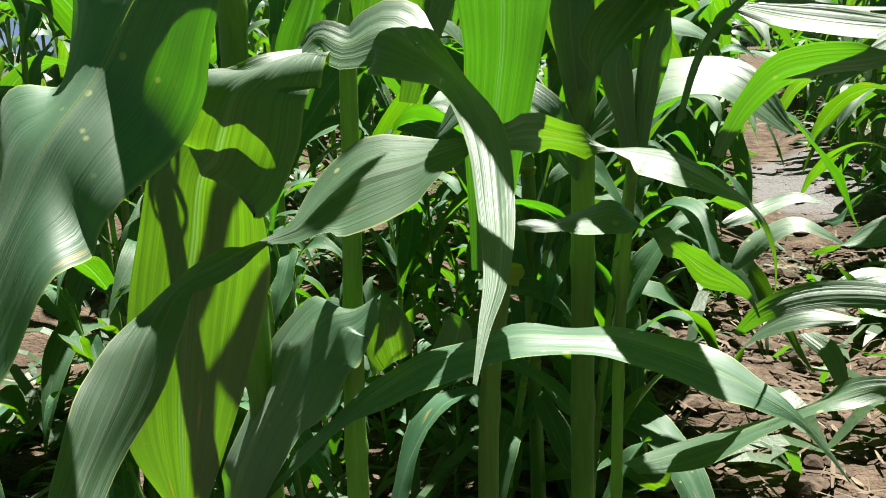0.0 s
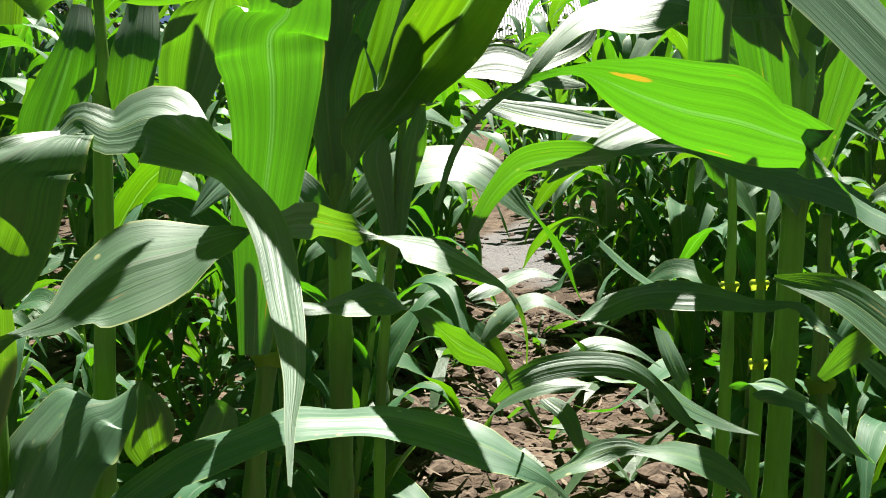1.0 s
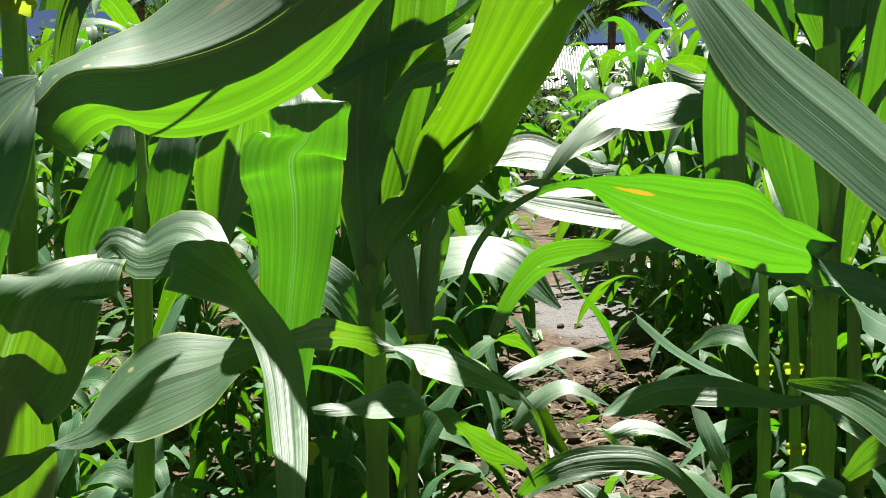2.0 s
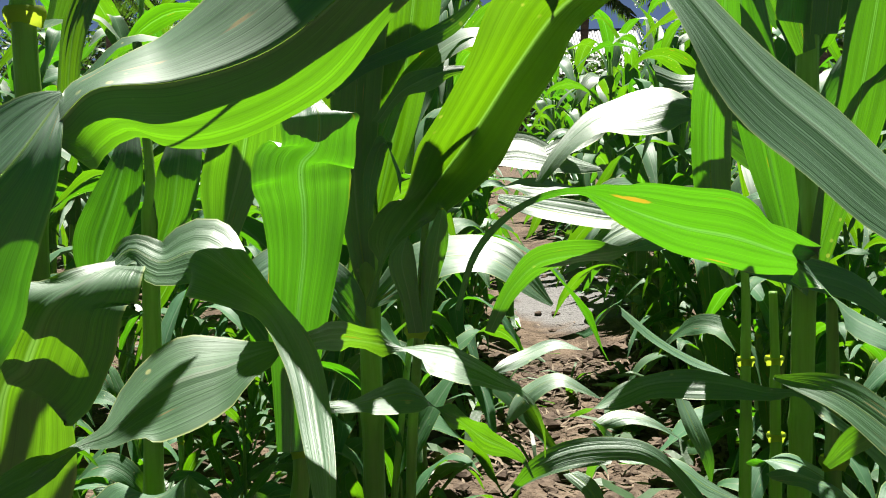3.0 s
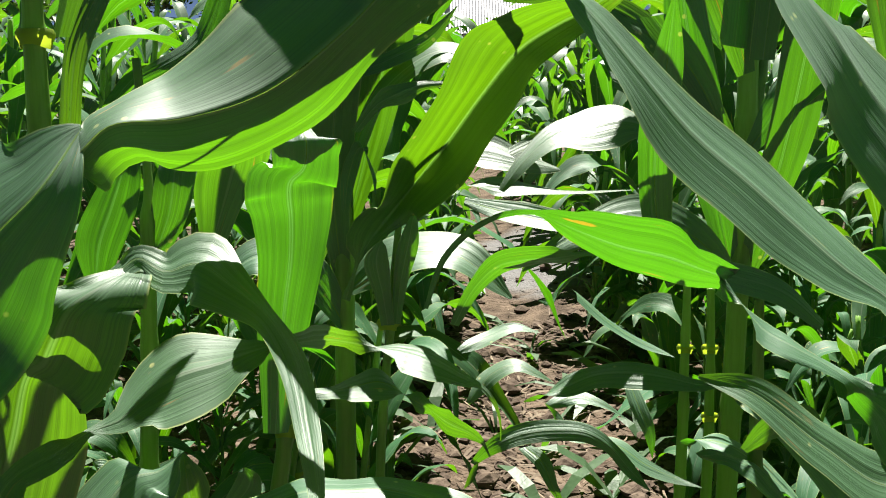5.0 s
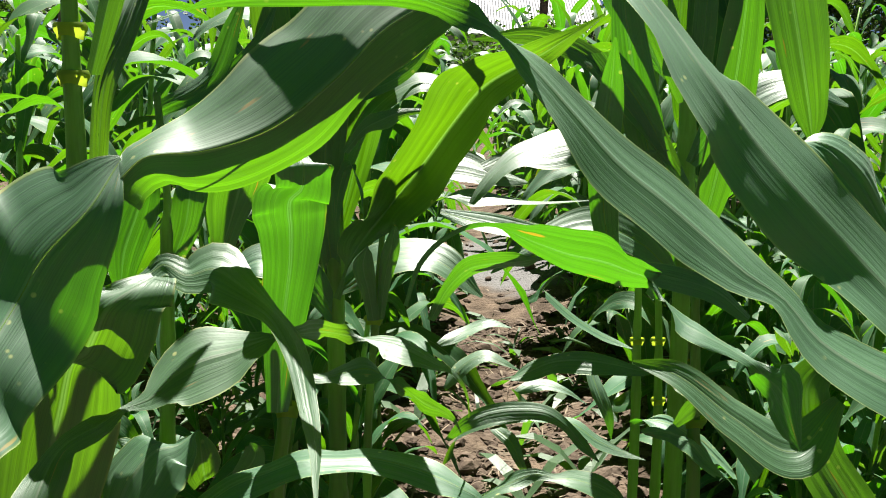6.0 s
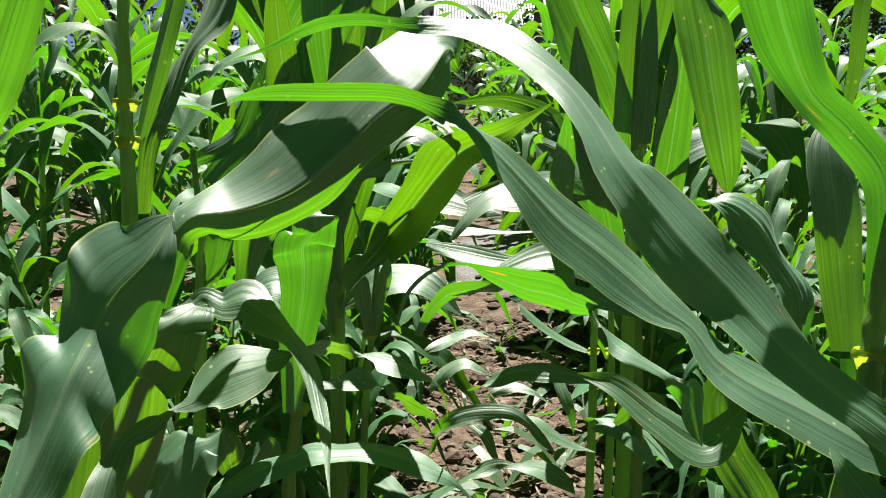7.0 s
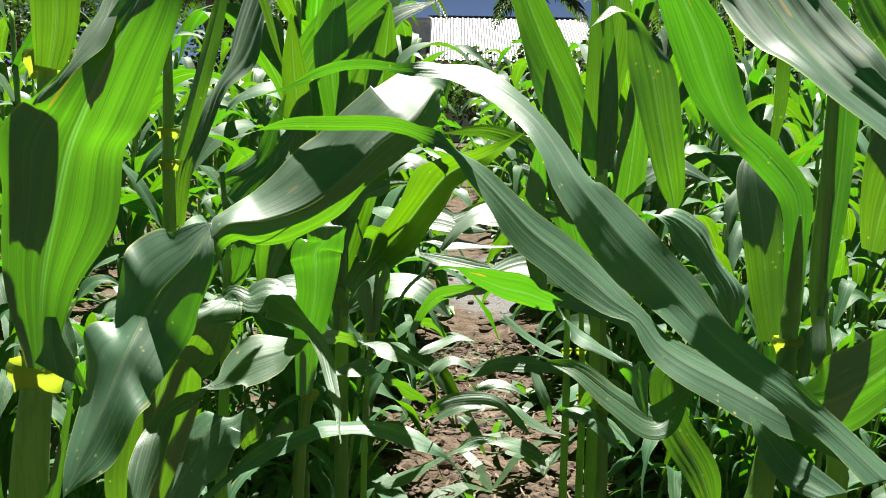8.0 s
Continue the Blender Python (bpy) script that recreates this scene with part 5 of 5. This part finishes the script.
def near_spot(rng, lo=1.2, hi=8.0):
    y = lo + (hi - lo) * rng.random() ** 1.6
    return rng.uniform(-0.55 * y - 0.3, 0.55 * y + 0.3), y


def weeds(rng):
    v, f = [], []
    for _ in range(1000):
        x, y = near_spot(rng)
        if -0.08 < x < 0.42 and rng.random() < 0.7:
            continue
        z = ground_height(x, y)
        for _ in range(rng.randint(2, 5)):
            a, ln, w = rng.uniform(0, 6.28), rng.uniform(0.06, 0.22), rng.uniform(0.004, 0.018)
            up = rng.uniform(0.5, 1.6)
            b = len(v)
            for k, wk in ((0, 0.5), (0.35, 1.0), (0.7, 0.8), (1.0, 0.05)):
                px, py, pz = x + math.cos(a) * ln * k, y + math.sin(a) * ln * k, z + ln * (up * k - (up * 0.4 + 0.35) * k * k)
                v.append((px - math.sin(a) * w * wk, py + math.cos(a) * w * wk, pz))
                v.append((px + math.sin(a) * w * wk, py - math.cos(a) * w * wk, pz + 0.3 * w))
            for q in range(3):
                f.append((b + 2 * q, b + 2 * q + 1, b + 2 * q + 3, b + 2 * q + 2))
    return stuff("weeds", v, f, WEED, "low green grassy weeds on the soil under the maize", "weeds")


def litter(rng):
    v, f = [], []
    for k in range(2600):
        x, y = near_spot(rng, 1.1, 6.0)
        if k % 2:
            x, y = rng.uniform(-0.35, 0.55), rng.uniform(1.3, 3.6)
        z = ground_height(x, y) + rng.uniform(0.004, 0.02)
        a, ln, w = rng.uniform(0, 6.28), rng.uniform(0.012, 0.075), rng.uniform(0.0010, 0.0045)
        b, tilt, bow = len(v), rng.uniform(-0.25, 0.25), rng.uniform(-0.2, 0.3)
        for k in (-0.5, 0.0, 0.5):
            px, py, pz = x + math.cos(a) * ln * k, y + math.sin(a) * ln * k, z + tilt * ln * k + bow * ln * (0.25 - k * k) + abs(tilt) * ln * 0.5
            wk = w * (1 if k == 0 else 0.5)
            v.append((px - math.sin(a) * wk, py + math.cos(a) * wk, pz))
            v.append((px + math.sin(a) * wk, py - math.cos(a) * wk, pz + wk * 0.6))
        f += [(b, b + 1, b + 3, b + 2), (b + 2, b + 3, b + 5, b + 4)]
    return stuff("straw_litter", v, f, LITTER, "dry straw and shredded old leaves on the soil", "litter")


def clods(rng):
    v, f = [], []
    for k in range(2600):
        x, y = near_spot(rng, 1.1, 6.0)
        if k % 2:
            x, y = rng.uniform(-0.35, 0.55), rng.uniform(1.3, 3.8)
        r = rng.uniform(0.005, 0.022) * (1 if rng.random() < 0.8 else 1.6)
        z = ground_height(x, y) + r * 0.2
        b = len(v)
        for lat, k in ((-0.5, 0.75), (0.25, 1.0), (0.8, 0.5)):
            for q in range(6):
                w = 6.2832 * (q + rng.uniform(-0.25, 0.25)) / 6
                rr = r * k * rng.uniform(0.75, 1.2)
                v.append((x + rr * math.cos(w), y + rr * math.sin(w), z + r * lat * rng.uniform(0.5, 0.8)))
        for h in range(2):
            for q in range(6):
                f.append((b + 6 * h + q, b + 6 * h + (q + 1) % 6, b + 6 * h + 6 + (q + 1) % 6, b + 6 * h + 6 + q))
        f.append(tuple(b + 12 + q for q in range(6)))
    return stuff("soil_clods", v, f, CLOD, "dry lumps of brown earth on the field", "soil clods")


WEED = plain("weed_leaf", (0.030, 0.070, 0.026), (0.055, 0.105, 0.045), 18, 0.5, 0.001, 0.6)
let_light_through(WEED, (0.12, 0.34, 0.01), 0.3)
weeds(random.Random(21))
litter(random.Random(22))
clods(random.Random(23))


# far side of the field
WHITE = plain("white_metal", (0.070, 0.075, 0.083), (0.092, 0.098, 0.107), 2.0, 0.45, 0.001, 0.5)
WALL = plain("white_plaster", (0.66, 0.67, 0.69), (0.78, 0.78, 0.79), 1.5, 0.85, 0.003, 0.2)
BARK = plain("palm_bark", (0.12, 0.10, 0.08), (0.22, 0.19, 0.15), 6, 0.9, 0.01, 0.2, (1, 1, 4))
FROND = plain("palm_leaflet", (0.025, 0.055, 0.018), (0.050, 0.085, 0.030), 3, 0.5, 0.001, 0.5)
let_light_through(FROND, (0.10, 0.24, 0.012), 0.25)
CROWN = plain("tree_leaf", (0.020, 0.048, 0.014), (0.042, 0.085, 0.024), 1.5, 0.55, 0.001, 0.4)
let_light_through(CROWN, (0.08, 0.2, 0.012), 0.25)


def box(bm, lo, hi):
    v = [bm.verts.new((x, y, z)) for x in (lo[0], hi[0]) for y in (lo[1], hi[1]) for z in (lo[2], hi[2])]
    for q in ((0, 1, 3, 2), (4, 6, 7, 5), (0, 4, 5, 1), (2, 3, 7, 6), (0, 2, 6, 4), (1, 5, 7, 3)):
        bm.faces.new([v[i] for i in q])


def flat(ob):
    for poly in ob.data.polygons:
        poly.use_smooth = False
    return ob


def farm_house(x, y):
    house = tagged(new("house"), "white house with a ribbed white metal roof", "house")
    house.location = (x, y, 0)
    bm = bmesh.new()
    box(bm, (-0.7, 0, -0.1), (5.4, 7.0, 3.0))
    flat(part("wall", bm, WALL, house, "white plastered wall"))
    bm = bmesh.new()
    box(bm, (-1.9, 0.6, -0.1), (-0.72, 5.0, 4.5))
    wing = flat(part("side_wall", bm, WALL, house, "white parapet wall beside the roof"))
    bm = bmesh.new()
    box(bm, (-2.0, 0.5, 4.5), (-0.7, 5.1, 4.62))
    flat(part("coping", bm, WALL, wing))
    bm = bmesh.new()
    cols = [-0.85 + 0.055 * i for i in range(118)]
    top, low = [], []
    for i, cx in enumerate(cols):
        dz = 0.03 if i % 4 in (1, 2) else 0.0
        low.append((bm.verts.new((cx, -0.5, 2.98 + dz)), bm.verts.new((cx, -0.5, 2.94 + dz))))
        top.append((bm.verts.new((cx, 3.5, 5.0 + dz)), bm.verts.new((cx, 3.5, 4.96 + dz))))
    for i in range(len(cols) - 1):
        for k in (0, 1):
            bm.faces.new((low[i][k], low[i + 1][k], top[i + 1][k], top[i][k]))
        bm.faces.new((low[i][1], low[i + 1][1], low[i + 1][0], low[i][0]))
    flat(part("roof", bm, WHITE, house, "white ribbed metal roof"))
    bm = bmesh.new()
    box(bm, (-0.85, 3.4, 5.0), (5.6, 3.7, 5.045))
    flat(part("ridge_cap", bm, WHITE, house))
    bm = bmesh.new()
    box(bm, (-1.6, 0.56, 2.6), (-1.1, 0.62, 3.6))
    flat(part("window", bm, BARK, house, "dark window opening"))
    return house


def palm_tree(x, y, h, seed, spread=2.6):
    rng = random.Random(seed)
    palm = tagged(new("palm_tree"), "coconut palm with drooping feathery green fronds", "palm tree", "palms behind the field")
    palm.location = (x, y, 0)
    part("trunk", tube([(0, 0, -0.1, 0.17), (0.1, 0, h * 0.4, 0.13), (0.16, 0, h * 0.8, 0.11), (0.2, 0, h, 0.12)], 30, 10, [0.3 * i for i in range(30)]), BARK, palm, "ringed grey trunk")
    for i in range(20):
        az, el = i * 2.4 + rng.uniform(-0.2, 0.2), rng.uniform(-0.3, 1.2)
        ln = spread * rng.uniform(0.8, 1.1)
        out = Vector((math.cos(az), math.sin(az), 0))
        side = Vector((-out.y, out.x, 0))
        bm = bmesh.new()
        prev = None
        for q in range(31):
            k = q / 30
            p = Vector((0.2, 0, h)) + out * (ln * (k - 0.25 * k * k) * math.cos(el * 0.6)) + Vector((0, 0, ln * (math.sin(el) * k - (0.45 + 0.3 * math.sin(el)) * k * k)))
            if prev is not None:
                w = 0.022 * (1 - 0.8 * k)
                vs = [bm.verts.new(c) for c in (prev - side * w, prev + side * w, p + side * w * 0.9, p - side * w * 0.9)]
                bm.faces.new(vs)
                if q > 3:
                    for sgn in (-1, 1):
                        ll = 0.62 * math.sin(math.pi * min(1, 0.15 + 0.8 * k)) * rng.uniform(0.8, 1.1)
                        tip = p + side * (sgn * ll * 0.75) + out * ll * 0.35 + Vector((0, 0, -ll * rng.uniform(0.35, 0.8)))
                        mid = (p + tip) / 2 + Vector((0, 0, 0.10 * ll))
                        c = out * 0.022
                        vs = [bm.verts.new(z) for z in (p - c, p + c, mid + c * 1.3, tip, mid - c * 1.3)]
                        bm.faces.new(vs)
            prev = p
        flat(part("frond", bm, FROND, palm))
    return palm


def broad_tree(x, y, h, r, seed):
    rng = random.Random(seed)
    tree = tagged(new("tree"), "dark green leafy tree behind the field", "tree", "trees behind the field")
    tree.location = (x, y, 0)
    bm = tube([(0, 0, -0.1, 0.16), (0.05, 0, h * 0.3, 0.13), (0.0, 0.05, h * 0.6, 0.08), (0.05, 0, h * 0.9, 0.03)], 16, 8)
    part("trunk", bm, BARK, tree, "brown trunk")
    v, f, clumps = [], [], []
    for i in range(7):
        a, k = i * 2.1, rng.uniform(0.35, 0.7)
        tip = (math.cos(a) * r * 0.75, math.sin(a) * r * 0.75, h * (k + 0.22))
        part("limb", tube([(0.02, 0.01, h * k * 0.8, 0.06), (tip[0] * 0.5, tip[1] * 0.5, h * (k + 0.05), 0.04), (*tip, 0.015)], 8, 6), BARK, tree)
        clumps.append(tip)
    clumps += [(rng.uniform(-r, r) * 0.8, rng.uniform(-r, r) * 0.8, h * rng.uniform(0.15, 1.0)) for _ in range(26)]
    for cx, cy, cz in clumps:
        cr = r * rng.uniform(0.25, 0.42)
        for _ in range(95):
            d = Vector((rng.gauss(0, 1), rng.gauss(0, 1), rng.gauss(0, 0.8))).normalized() * cr * rng.uniform(0.5, 1.05)
            p = Vector((cx, cy, cz)) + d
            p.z = max(p.z, 0.1)
            a = Vector((rng.uniform(-1, 1), rng.uniform(-1, 1), rng.uniform(-0.6, 0.6))).normalized() * rng.uniform(0.08, 0.15)
            b = a.cross(Vector((rng.uniform(-1, 1), rng.uniform(-1, 1), rng.uniform(-1, 1)))).normalized() * a.length * 0.45
            n0 = len(v)
            v += [tuple(p - a), tuple(p + b), tuple(p + a), tuple(p - b)]
            f.append((n0, n0 + 1, n0 + 2, n0 + 3))
    me = bpy.data.meshes.new("crown")
    me.from_pydata(v, [], f)
    me.materials.append(CROWN)
    crown = new("crown", me)
    crown.parent = tree
    tagged(crown, "dense dark foliage")
    return tree


farm_house(0, 33.5)
for i, (x, y, h, sp) in enumerate(((-2.0, 24, 5.0, 2.3), (2.2, 25, 4.7, 2.3), (4.6, 22, 4.3, 2.4), (8.2, 24, 4.6, 2.6), (-6.8, 25, 4.4, 2.6), (12.6, 26, 5.2, 2.8), (-10.5, 24, 5, 2.8))):
    palm_tree(x, y, h, 300 + i, sp)
TREES = random.Random(11)
for i in range(13):
    x = -16 + 2.9 * i + TREES.uniform(-0.6, 0.6)
    tall = TREES.uniform(2.4, 3.1) if -3.0 < x < 4.6 else TREES.uniform(3.6, 5.6)
    broad_tree(x, 28 + TREES.uniform(-1.5, 2.5), tall, TREES.uniform(1.7, 2.3), 400 + i)
for i, (x, y, h, r) in enumerate(((-5.4, 31, 4.6, 2.2), (8.6, 31, 4.8, 2.3), (11.4, 30.5, 5.2, 2.4), (5.9, 31.5, 3.6, 1.9))):
    broad_tree(x, y, h, r, 430 + i)
